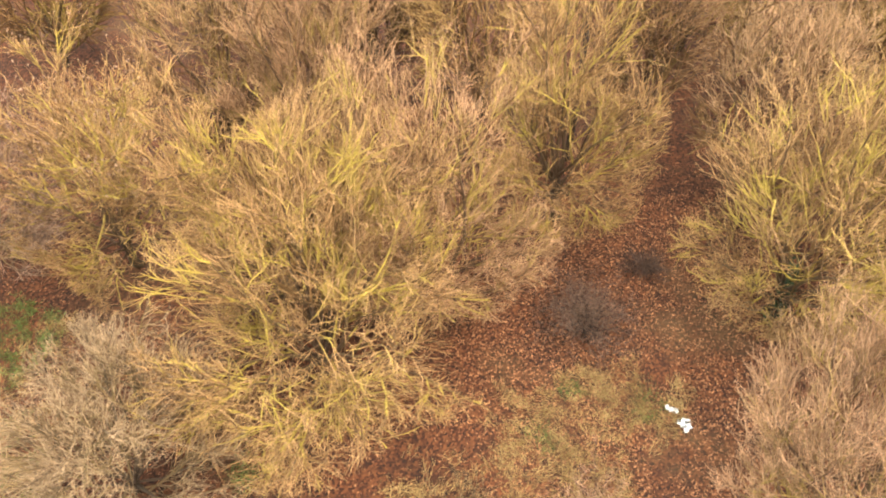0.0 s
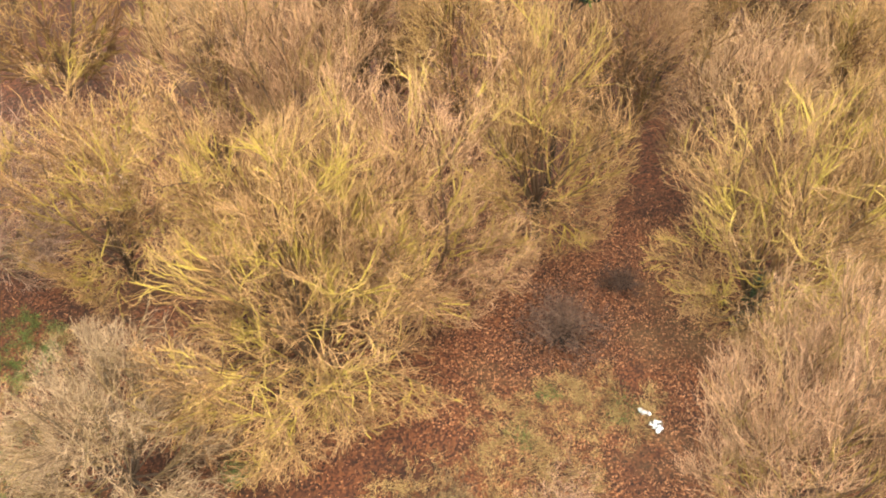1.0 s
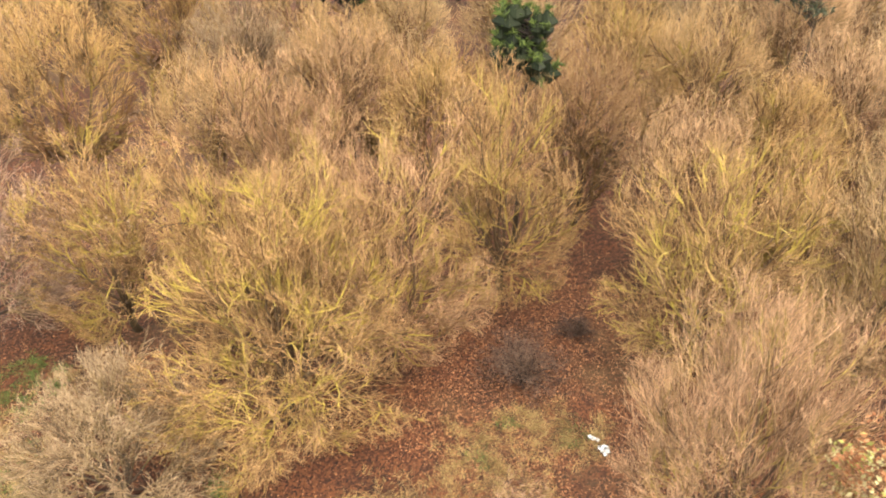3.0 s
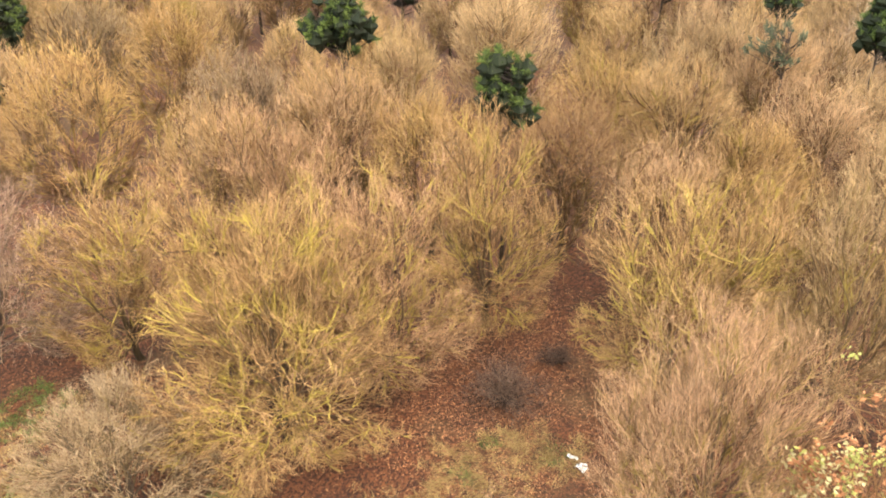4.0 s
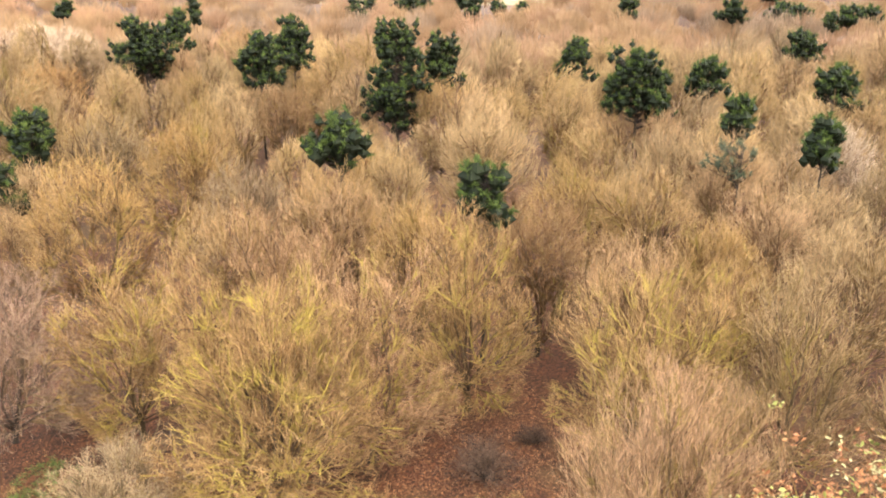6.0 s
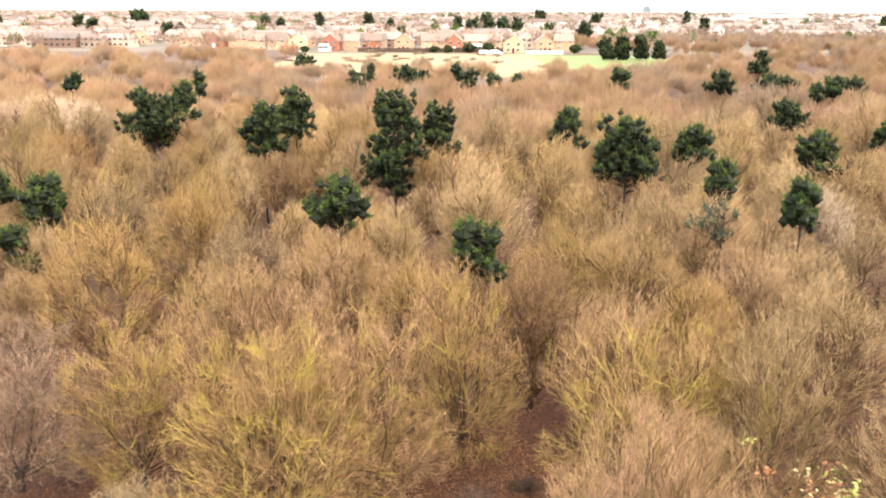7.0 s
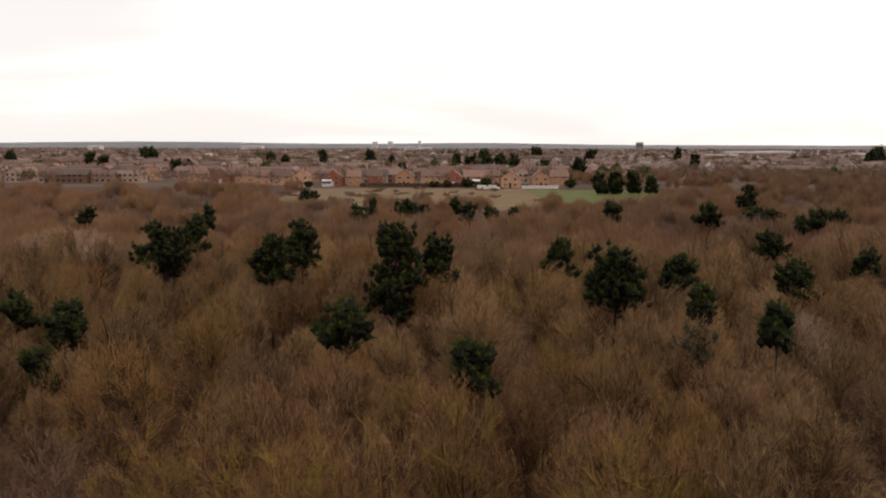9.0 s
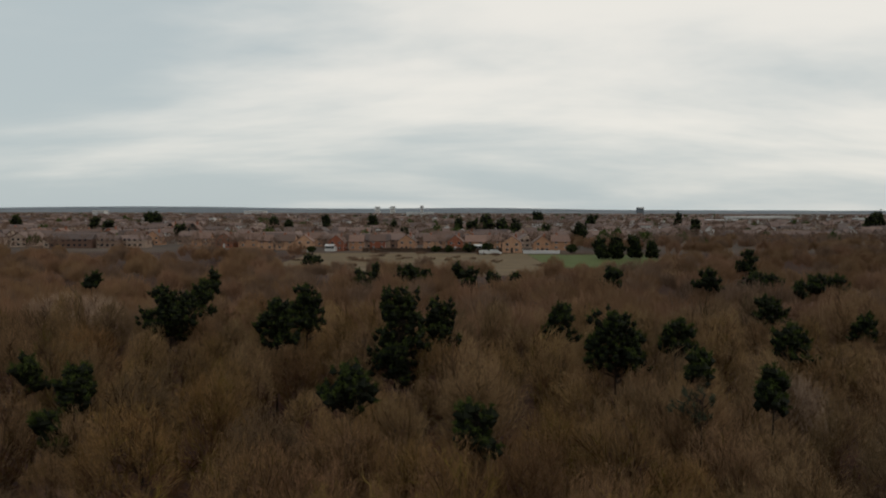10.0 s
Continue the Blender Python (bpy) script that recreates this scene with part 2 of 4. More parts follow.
class Pieces:
    """Collects tubes, spikes, leaves and boxes for one mesh."""

    def __init__(self):
        self.v, self.q, self.t, self.a, self.n = [], [], [], [], 0

    def _push(self, v, q=None, t=None, tone_mix=0.0):
        v = np.asarray(v, float).reshape(-1, 3)
        self.v.append(v)
        self.a.append(np.broadcast_to(np.asarray(tone_mix, float), (len(v),)))
        if q is not None:
            self.q.append(np.asarray(q).reshape(-1, 4) + self.n)
        if t is not None:
            self.t.append(np.asarray(t).reshape(-1, 3) + self.n)
        self.n += len(v)

    def tubes(self, pts, rad, sides, tone_mix=0.0):
        n, k, _ = pts.shape
        tan = np.gradient(pts, axis=1)
        tan /= np.linalg.norm(tan, axis=2, keepdims=True) + 1e-9
        u = np.cross(tan, np.array([0.31, 0.53, 0.79]))
        u /= np.linalg.norm(u, axis=2, keepdims=True) + 1e-9
        w = np.cross(tan, u)
        ang = np.arange(sides) * 2 * np.pi / sides
        ring = np.cos(ang)[:, None] * u[:, :, None] + np.sin(ang)[:, None] * w[:, :, None]
        v = pts[:, :, None] + rad[:, :, None, None] * ring
        i = np.arange(n * k * sides).reshape(n, k, sides)
        a, b = i[:, :-1], i[:, 1:]
        q = np.stack([a, np.roll(a, -1, 2), np.roll(b, -1, 2), b], -1)
        tone_mix = np.broadcast_to(tone_mix, (n, k, sides)).ravel()
        self._push(v, q, None, tone_mix)

    def spikes(self, p, tip, r, tone_mix=0.0, tip_tone_mix=0.0):
        d = tip - p
        d = d / (np.linalg.norm(d, axis=1, keepdims=True) + 1e-9)
        u = np.cross(d, np.array([0.31, 0.53, 0.79]))
        u /= np.linalg.norm(u, axis=1, keepdims=True) + 1e-9
        w = np.cross(d, u)
        r = np.broadcast_to(r, (len(p),))[:, None]
        v = np.stack([p + r * u, p + r * (-0.5 * u + 0.87 * w), p + r * (-0.5 * u - 0.87 * w), tip], 1)
        i = np.arange(len(p))[:, None] * 4
        t = np.concatenate([i + [0, 1, 3], i + [1, 2, 3], i + [2, 0, 3]])
        tone_mixes = np.stack([np.broadcast_to(a, (len(p),)) for a in (tone_mix, tone_mix, tone_mix, tip_tone_mix)], 1)
        self._push(v, None, t, tone_mixes.ravel())

    def leaves(self, p, size, rng, flat=0.0):
        """Folded leaves: two triangles that meet along the midrib."""
        n = len(p)
        a = rng.normal(size=(n, 3)) * [1, 1, 1 - flat]
        a /= np.linalg.norm(a, axis=1, keepdims=True)
        b = np.cross(a, rng.normal(size=(n, 3)) * [0.3, 0.3, 1] if flat else rng.normal(size=(n, 3)))
        b /= np.linalg.norm(b, axis=1, keepdims=True) + 1e-9
        c = np.cross(a, b)
        s = (size * rng.uniform(0.6, 1.4, n))[:, None]
        v = np.stack([p - a * s, p + b * s * 0.55 + c * s * 0.2, p + a * s, p - b * s * 0.55 + c * s * 0.2], 1)
        i = np.arange(n)[:, None] * 4
        self._push(v, None, np.concatenate([i + [0, 1, 2], i + [0, 2, 3]]))

    def box(self, x0, y0, z0, x1, y1, z1):
        v = [(x, y, z) for z in (z0, z1) for x, y in ((x0, y0), (x1, y0), (x1, y1), (x0, y1))]
        self._push(v, [(0, 3, 2, 1), (4, 5, 6, 7), (0, 1, 5, 4), (1, 2, 6, 5), (2, 3, 7, 6), (3, 0, 4, 7)])

    def add(self, v, q=None, t=None):
        self._push(v, q, t)

    def mesh(self, name, mat, smooth=False, tone_mix=True):
        return mesh_of(name, np.concatenate(self.v), np.concatenate(self.q) if self.q else (), np.concatenate(self.t) if self.t else (), mat, np.concatenate(self.a) if tone_mix else None, smooth)


def part(name, data, parent, label=""):
    ob = new(name, data)
    ob.parent = parent
    if label:
        tagged(ob, label)
    return ob


def thing(name, x, y, z, turn, label, category, group="", kind=""):
    ob = new(name)
    ob.empty_display_size = 0.2
    ob.matrix_basis = pose(x, y, z, 0, 0, turn)
    return tagged(ob, label, category, group, kind)


def unit(v):
    return v / (np.linalg.norm(v, axis=-1, keepdims=True) + 1e-9)


def ease_curve(rng, p, d, length, k, wob, up):
    """k points along each of many branches that start at p towards d and bend upwards."""
    pts, step = [p], (length / (k - 1))[:, None]
    for _ in range(k - 1):
        d = unit(d + rng.normal(size=d.shape) * wob + np.array([0, 0, up]))
        p = p + d * step
        pts.append(p)
    return np.stack(pts, 1)


def sprout(rng, pts, length, per, t0, t1, angle, factor):
    """Where and how side branches leave their parents."""
    n, k, _ = pts.shape
    t = t0 + (t1 - t0) * (np.arange(per)[None] + rng.uniform(0.1, 0.9, (n, per))) / per
    s = np.clip(t * (k - 1), 0, k - 1.001)
    i = s.astype(int)
    f = (s - i)[..., None]
    row = np.arange(n)[:, None]
    a, b = pts[row, i], pts[row, i + 1]
    p, tan = a + (b - a) * f, unit(b - a)
    side = unit(np.cross(tan, rng.normal(size=tan.shape)))
    ang = np.radians(rng.normal(angle, 10, (n, per)))[..., None]
    d = unit(tan * np.cos(ang) + side * np.sin(ang))
    ln = length[:, None] * factor * (1.25 - 0.65 * t) * rng.uniform(0.7, 1.25, (n, per))
    return p.reshape(-1, 3), d.reshape(-1, 3), ln.ravel()


def crown_outline(rng, h, r, squash=0.52, mid=0.48):
    """A rounded, lobed crown outline; a branch that would grow past it stays shorter."""
    swell, size, heart = rng.uniform(0, 6.283, 3), np.array([r, r, h * squash]), np.array([0, 0, h * mid])

    def depth(p):
        q = (p - heart) / size
        far = np.linalg.norm(q, axis=-1)
        a, e = np.arctan2(q[..., 1], q[..., 0]), q[..., 2] / (far + 1e-9)
        most = 1 + 0.08 * np.sin(2 * a + swell[0]) + 0.08 * np.sin(3 * a + swell[1] + 2 * e) + 0.06 * np.sin(5 * a + swell[2] - 3 * e)
        return far / most

    def keep(pts):
        first = depth(pts[:, 0])
        last = depth(pts[:, -1])
        edge = rng.normal(1.0, 0.05, len(pts))
        s = np.where(last > edge, np.clip((edge - first) / (last - first + 1e-6), 0.12, 1), 1.0)
        out = pts[:, :1] + (pts - pts[:, :1]) * s[:, None, None]
        out[..., 2] = np.maximum(out[..., 2], 0.15)
        return out

    return keep


def trunk_mesh(rng, h, fork, thick):
    trunk = Pieces()
    zs = np.array([-0.15, 0.0, 0.25, 0.6, 1.0]) * fork * 1.15
    line = np.column_stack([np.cumsum(rng.normal(0, 0.05, (5, 2)), 0) * fork, zs])
    tr = 0.0155 * h * thick
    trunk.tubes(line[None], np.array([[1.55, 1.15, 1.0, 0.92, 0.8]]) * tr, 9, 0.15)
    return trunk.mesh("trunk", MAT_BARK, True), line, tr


def limb_lines(rng, h, r, fork, limbs, low, up, line, keep):
    inc = np.radians(5 + (low - 5) * np.linspace(0, 1, limbs) ** 0.8 + rng.normal(0, 6, limbs))
    azi = np.arange(limbs) * 2.39996 + rng.uniform(0, 6)
    d = np.column_stack([np.sin(inc) * np.cos(azi), np.sin(inc) * np.sin(azi), np.cos(inc)])
    reach = 1 / np.sqrt((np.sin(inc) / r) ** 2 + (np.cos(inc) / (h - fork)) ** 2)
    f = rng.uniform(0.35, 1.0, limbs)[:, None]
    length = reach * rng.uniform(0.80, 0.98, limbs)
    return keep(ease_curve(rng, line[2] * (1 - f) + line[4] * f, d, length, 9, 0.14, up * 0.5)), length


def limb_parts(pts, length, tr):
    taper = np.linspace(1, 0.16, pts.shape[1])[None] ** 1.15
    rad = tr * 0.46 * (length / length.max())[:, None] ** 0.7 * taper + 0.007
    # limbs begin in the dark bark tone at the fork and lighten outwards
    tone_mix = np.repeat(np.linspace(0.0, 0.6, pts.shape[1]), 6).reshape(1, -1, 6)
    out = []
    for i in range(len(pts)):
        w = Pieces()
        w.tubes(pts[i : i + 1], rad[i : i + 1], 6, tone_mix)
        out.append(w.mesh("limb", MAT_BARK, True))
    return out


def near_tree_meshes(seed, h, r, fork=0.9, limbs=14, n1=8, n2=6, n3=5, n4=3, up=0.10, low=80, twig=0.0062, thick=1.0):
    """A leafless tree grown branch from branch: trunk, limbs, boughs, branches, twigs and side twigs."""
    rng = np.random.default_rng(seed)
    keep = crown_outline(rng, h, r)
    trunk, line, tr = trunk_mesh(rng, h, fork, thick)
    lp, ll = limb_lines(rng, h, r, fork, limbs, low, up, line, keep)
    crown = Pieces()
    heart = np.array([0, 0, h * 0.22])

    def outward(p, d, share):
        return unit(d + unit(p - heart) * share)

    p1, d1, l1 = sprout(rng, lp, ll, n1, 0.22, 1.0, 46, 0.52)
    d1 = outward(p1, d1, 0.25)
    b1 = keep(ease_curve(rng, p1, d1, l1, 5, 0.17, up))
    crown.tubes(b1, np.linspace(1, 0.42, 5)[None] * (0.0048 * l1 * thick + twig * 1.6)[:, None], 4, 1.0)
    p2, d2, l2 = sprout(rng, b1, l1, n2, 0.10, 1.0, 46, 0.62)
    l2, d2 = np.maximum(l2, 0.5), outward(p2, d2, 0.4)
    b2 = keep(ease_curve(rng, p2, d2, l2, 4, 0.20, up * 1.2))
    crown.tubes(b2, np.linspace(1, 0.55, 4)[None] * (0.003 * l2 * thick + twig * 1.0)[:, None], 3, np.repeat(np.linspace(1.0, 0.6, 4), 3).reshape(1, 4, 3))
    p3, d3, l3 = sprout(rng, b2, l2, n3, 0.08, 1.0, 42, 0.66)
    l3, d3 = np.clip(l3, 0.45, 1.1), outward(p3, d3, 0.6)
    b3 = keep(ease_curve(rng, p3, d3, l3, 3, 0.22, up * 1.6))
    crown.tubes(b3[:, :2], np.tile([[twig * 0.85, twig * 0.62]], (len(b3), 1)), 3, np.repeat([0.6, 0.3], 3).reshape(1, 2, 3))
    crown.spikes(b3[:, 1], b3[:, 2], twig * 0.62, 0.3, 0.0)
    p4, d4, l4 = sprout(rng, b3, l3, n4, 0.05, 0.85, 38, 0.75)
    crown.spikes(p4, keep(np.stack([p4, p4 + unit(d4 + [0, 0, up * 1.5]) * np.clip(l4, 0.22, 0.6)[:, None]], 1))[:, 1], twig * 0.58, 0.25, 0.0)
    return trunk, limb_parts(lp, ll, tr), crown.mesh("crown", MAT_TWIG), b3[:, 2]


def wood_tree_meshes(seed, h, r, fork=0.8, limbs=12, n1=8, n2=5, up=0.14, low=80, twig=0.016, tips=1000, lobes=19):
    """A leafless tree of the deeper wood, whose outer twigs stand up like brushes."""
    rng = np.random.default_rng(seed)
    keep = crown_outline(rng, h, r)
    trunk, line, tr = trunk_mesh(rng, h, fork, 1.0)
    lp, ll = limb_lines(rng, h, r, fork, limbs, low, up, line, keep)
    crown = Pieces()
    p1, d1, l1 = sprout(rng, lp, ll, n1, 0.24, 1.0, 36, 0.44)
    b1 = keep(ease_curve(rng, p1, d1, l1, 4, 0.15, up))
    # inner branches take the dark tone that imitates shade under the outer twigs
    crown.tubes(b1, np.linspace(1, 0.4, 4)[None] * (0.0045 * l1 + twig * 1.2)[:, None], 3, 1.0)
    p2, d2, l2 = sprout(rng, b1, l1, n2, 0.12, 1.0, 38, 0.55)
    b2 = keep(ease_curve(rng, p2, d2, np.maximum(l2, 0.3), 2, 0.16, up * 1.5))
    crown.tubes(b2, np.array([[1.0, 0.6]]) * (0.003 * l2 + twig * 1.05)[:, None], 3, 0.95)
    # the outermost twigs leave the branches below them and rise to the lobed top of the crown
    lz = np.clip(np.linspace(0.97, -0.05, lobes) + rng.normal(0, 0.06, lobes), -0.12, 0.99)
    la = np.arange(lobes) * 2.39996 + rng.uniform(0, 6)
    axis = np.column_stack([np.sqrt(1 - lz * lz) * np.cos(la), np.sqrt(1 - lz * lz) * np.sin(la), lz])
    grow = rng.uniform(0.80, 1.10, lobes)
    size, mid = np.array([r, r, h * 0.52]), np.array([0, 0, h * 0.48])
    pick = rng.integers(0, lobes, tips)
    out = unit(axis[pick] + rng.normal(0, 0.28, (tips, 3)) + [0, 0, 0.05])
    tip = out * (grow[pick] * (1 - 0.6 * (1 - (out * axis[pick]).sum(-1))) * rng.uniform(0.80, 1.07, tips))[:, None] * size + mid
    tip[:, 2] = np.maximum(tip[:, 2], 0.3)
    heading = unit(unit(tip - [0, 0, h * 0.25]) + [0, 0, 0.04 + up] + rng.normal(0, 0.32, (tips, 3)))
    want = tip - heading * rng.uniform(0.45, 1.15, (tips, 1))
    nodes = np.concatenate([b1[:, 1:].reshape(-1, 3), b2[:, 1:].reshape(-1, 3), lp[:, 3:].reshape(-1, 3)])
    near = np.concatenate([((w[:, None] - nodes[None]) ** 2).sum(-1).argmin(1) for w in np.array_split(want, max(1, tips // 250))])
    base = 0.35 * nodes[near] + 0.65 * want
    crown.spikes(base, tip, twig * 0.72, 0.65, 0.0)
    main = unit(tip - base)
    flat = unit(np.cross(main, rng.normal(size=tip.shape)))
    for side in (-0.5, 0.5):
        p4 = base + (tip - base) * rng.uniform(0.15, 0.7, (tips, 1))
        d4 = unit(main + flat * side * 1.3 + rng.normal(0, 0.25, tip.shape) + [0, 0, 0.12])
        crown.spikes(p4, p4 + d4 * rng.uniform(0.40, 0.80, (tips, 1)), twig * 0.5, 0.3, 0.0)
    return trunk, limb_parts(lp, ll, tr), crown.mesh("crown", MAT_FAR_TWIG), tip


def plant(meshes, x, y, turn, tint, lichen, label, group="bare trees of the wood", scale=(1, 1, 1), bark=0.75):
    trunk, limbs, crown = meshes[:3]
    ob = thing("bare_tree", x, y, 0, turn, label, "tree", group)
    ob.scale = scale
    c = part("trunk", trunk, ob)
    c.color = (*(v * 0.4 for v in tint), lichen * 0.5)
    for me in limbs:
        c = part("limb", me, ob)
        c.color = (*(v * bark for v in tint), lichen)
    c = part("crown", crown, ob)
    c.color = (*tint, lichen)
    return ob


# ---- ground ----
def ground_sheet():
    rng = np.random.default_rng(3)
    ys = np.concatenate([np.linspace(-4900, -60, 12), np.linspace(-40, 60, 101), np.linspace(70, 400, 34), np.geomspace(450, 4900, 24)])
    xs = np.concatenate([-np.geomspace(4900, 60, 22), np.linspace(-45, 45, 91), np.geomspace(60, 4900, 22)])
    X, Y = np.meshgrid(xs, ys)
    Z = 0.06 * np.sin(X * 0.9 + 1.3 * np.sin(Y * 0.5)) + 0.05 * np.sin(Y * 1.1 + X * 0.35) + 0.02 * rng.normal(size=X.shape)
    near = np.clip((60 - np.hypot(X, Y - 15)) / 20, 0, 1)
    Z = Z * near
    i = np.arange(X.size).reshape(X.shape)
    q = np.stack([i[:-1, :-1], i[:-1, 1:], i[1:, 1:], i[1:, :-1]], -1)
    return mesh_of("ground", np.stack([X, Y, Z], -1), q, (), MAT_GROUND, None, True)


def height_at(x, y):
    near = np.clip((60 - np.hypot(x, y - 15)) / 20, 0, 1)
    return (0.06 * np.sin(x * 0.9 + 1.3 * np.sin(y * 0.5)) + 0.05 * np.sin(y * 1.1 + x * 0.35)) * near


tagged(new("ground", ground_sheet()), "leaf-strewn woodland floor running out to open country", "ground", kind="structure")


def patch_mesh(name, x0, y0, x1, y1, z, mat, seed, nx=40, ny=8, edge=3.0):
    """A field with an uneven edge, a few centimetres above the ground sheet."""
    rng = np.random.default_rng(seed)
    X, Y = np.meshgrid(np.linspace(x0, x1, nx), np.linspace(y0, y1, ny))
    Y[0] += rng.normal(0, edge, nx)
    Y[-1] += rng.normal(0, edge * 0.4, nx)
    i = np.arange(X.size).reshape(X.shape)
    q = np.stack([i[:-1, :-1], i[:-1, 1:], i[1:, 1:], i[1:, :-1]], -1)
    return mesh_of(name, np.stack([X, Y, X * 0 + z], -1), q, (), mat)


tagged(new("field", patch_mesh("field", -54, 222, 36, 343, 0.05, MAT_FIELD_DRY, 5)), "strip of dry buff meadow before the houses", "field", kind="structure")
tagged(new("field", patch_mesh("field", 36.2, 250, 84, 334, 0.06, MAT_FIELD_GREEN, 6)), "mown green playing field beside the houses", "field", kind="structure")

# low hills on the horizon, with distance haze painted into their colour
rng = np.random.default_rng(11)
hx = np.linspace(-4200, 4200, 120)
hz = 16 + 14 * np.exp(-(((hx + 1500) / 900) ** 2)) + 10 * np.exp(-(((hx - 200) / 500) ** 2)) + rng.normal(0, 1.2, 120).cumsum() * 0.25
hv = np.concatenate([np.column_stack([hx, hx * 0 + 4050, hx * 0 - 1]), np.column_stack([hx, hx * 0 + 4300, np.maximum(hz, 6)]), np.column_stack([hx, hx * 0 + 4800, hx * 0 - 1])])
hi = np.arange(119)
hq = np.concatenate([np.column_stack([hi, hi + 1, hi + 121, hi + 120]), np.column_stack([hi + 120, hi + 121, hi + 241, hi + 240])])
tagged(new("backdrop", mesh_of("hills", hv, hq, (), MAT_HILL, None, True)), "low hills along the horizon, tinted blue-grey for haze", "hills", kind="structure")

# ---- the near trees, each grown by itself ----
STRAW, PINK, GREY, OCHRE, RUST, PALE = (0.238, 0.155, 0.076), (0.250, 0.160, 0.098), (0.1476, 0.1091, 0.0738), (0.2173, 0.1353, 0.04756), (0.1763, 0.1017, 0.05084), (0.246, 0.1763, 0.1025)
LILAC, AMBER = (0.36, 0.285, 0.24), (0.255, 0.148, 0.06)
DUSK, HOAR = (0.20, 0.14, 0.112), (0.205, 0.155, 0.102)
# x, y, height, spread, fork, limbs, lowest limb, upward bend, colour, lichen, label
NEAR = [
    (-3.2, 12.9, 8.0, 4.3, 1.1, 28, 90, 0.06, STRAW, 1.0, "wide leafless tree with yellow lichen on straw-coloured twigs"),
    (-4.5, 15.2, 8.5, 2.7, 1.2, 14, 70, 0.13, STRAW, 1.0, "upright leafless tree with bright yellow limbs"),
    (-0.3, 15.8, 9.0, 3.2, 1.2, 18, 84, 0.10, PINK, 0.75, "tall leafless tree with pinkish tan twigs and yellow limbs"),
    (-8.9, 17.2, 8.0, 3.2, 1.2, 18, 86, 0.08, STRAW, 1.0, "leafless tree with withered leaves and drooping yellow lower branches"),
    (3.3, 19.2, 9.3, 3.0, 1.5, 19, 80, 0.12, STRAW, 0.75, "leafless tree with a bare dark trunk beside the clearing"),
    (9.0, 15.3, 9.2, 3.4, 1.0, 20, 88, 0.09, STRAW, 1.0, "leafless tree with thick yellow lichen beside the clearing"),
    (8.5, 8.7, 7.6, 3.6, 0.6, 22, 72, 0.25, (0.285, 0.188, 0.124), 0.4, "leafless tree with a dense dome of pinkish tan twigs"),
    (-7.2, 10.0, 4.2, 3.3, 0.4, 18, 92, 0.02, HOAR, 0.1, "low spreading leafless tree with bare grey twigs"),
    (-13.8, 16.8, 7.2, 4.0, 0.9, 17, 84, 0.06, DUSK, 0.12, "leafless tree with dull purplish grey twigs"),
    (14.2, 14.8, 8.2, 2.9, 0.6, 15, 62, 0.17, PALE, 0.35, "leafless tree of pale upright stems"),
    (12.6, 17.6, 7.8, 2.7, 0.9, 14, 80, 0.12, STRAW, 0.9, "leafless tree with yellow limbs in a gap of the wood"),
    (-4.4, 21.6, 8.4, 3.0, 1.0, 15, 76, 0.15, PINK, 0.3, "leafless tree with fine pinkish twigs"),
]
for k, (x, y, h, r, fork, limbs, low, up, tint, lichen, label) in enumerate(NEAR):
    dome = "dome" in label
    meshes = near_tree_meshes(100 + k, h, r, fork, limbs, 8, 6, 5 if dome else 4, 2, up, low, 0.0078 if dome else 0.0108)
    ob = plant(meshes, x, y, 0, tint, lichen, label)
    if "thick yellow" in label:
        # ivy round the lower trunk
        rng = np.random.default_rng(93)
        a, z = rng.uniform(0, 6.283, 520), rng.uniform(0.0, 1.0, 520) ** 1.3 * 2.4
        q = rng.uniform(0.12, 0.34, 520) * (1.15 - 0.3 * z)
        p = Pieces()
        p.leaves(np.column_stack([q * np.cos(a), q * np.sin(a), z]), 0.06, rng, 0.2)
        part("ivy", p.mesh("ivy", MAT_IVY), ob, "dark green ivy round the trunk")
    if "withered" in label:
        rng = np.random.default_rng(91)
        tips = meshes[3][meshes[3][:, 2] > 4.0]
        p = Pieces()
        p.leaves(tips + rng.normal(0, 0.03, tips.shape), 0.035, rng)
        part("withered_foliage", p.mesh("withered_foliage", MAT_CATKIN), ob)

# ---- the wood behind, from a few kinds ----
MIDDLE = [wood_tree_meshes(200 + k, h, r, 0.8, 12, 8, 8, up, low, 0.0215, 1000, 19) for k, (h, r, up, low) in enumerate([(8.6, 3.1, 0.13, 80), (8.0, 3.4, 0.11, 86), (9.0, 2.9, 0.17, 74), (7.8, 3.1, 0.14, 84)])]
BACK = [wood_tree_meshes(230 + k, h, r, 0.8, 11, 7, 6, up, low, 0.032, 700, 15) for k, (h, r, up, low) in enumerate([(8.8, 3.2, 0.16, 78), (8.0, 3.5, 0.13, 86), (9.2, 3.0, 0.18, 72)])]
LABELS = {LILAC: "leafless tree with pale lilac grey twigs in the wood", AMBER: "leafless tree with amber orange twigs in the wood", STRAW: "leafless tree with straw-coloured twigs in the wood", PINK: "leafless tree with pinkish tan twigs in the wood", DUSK: "leafless tree with dull dusky twigs in the wood", GREY: "leafless tree with dull grey twigs in the wood", OCHRE: "leafless tree with ochre yellow twigs in the wood", RUST: "leafless tree with rusty brown twigs in the wood", PALE: "leafless tree of pale stems in the wood"}
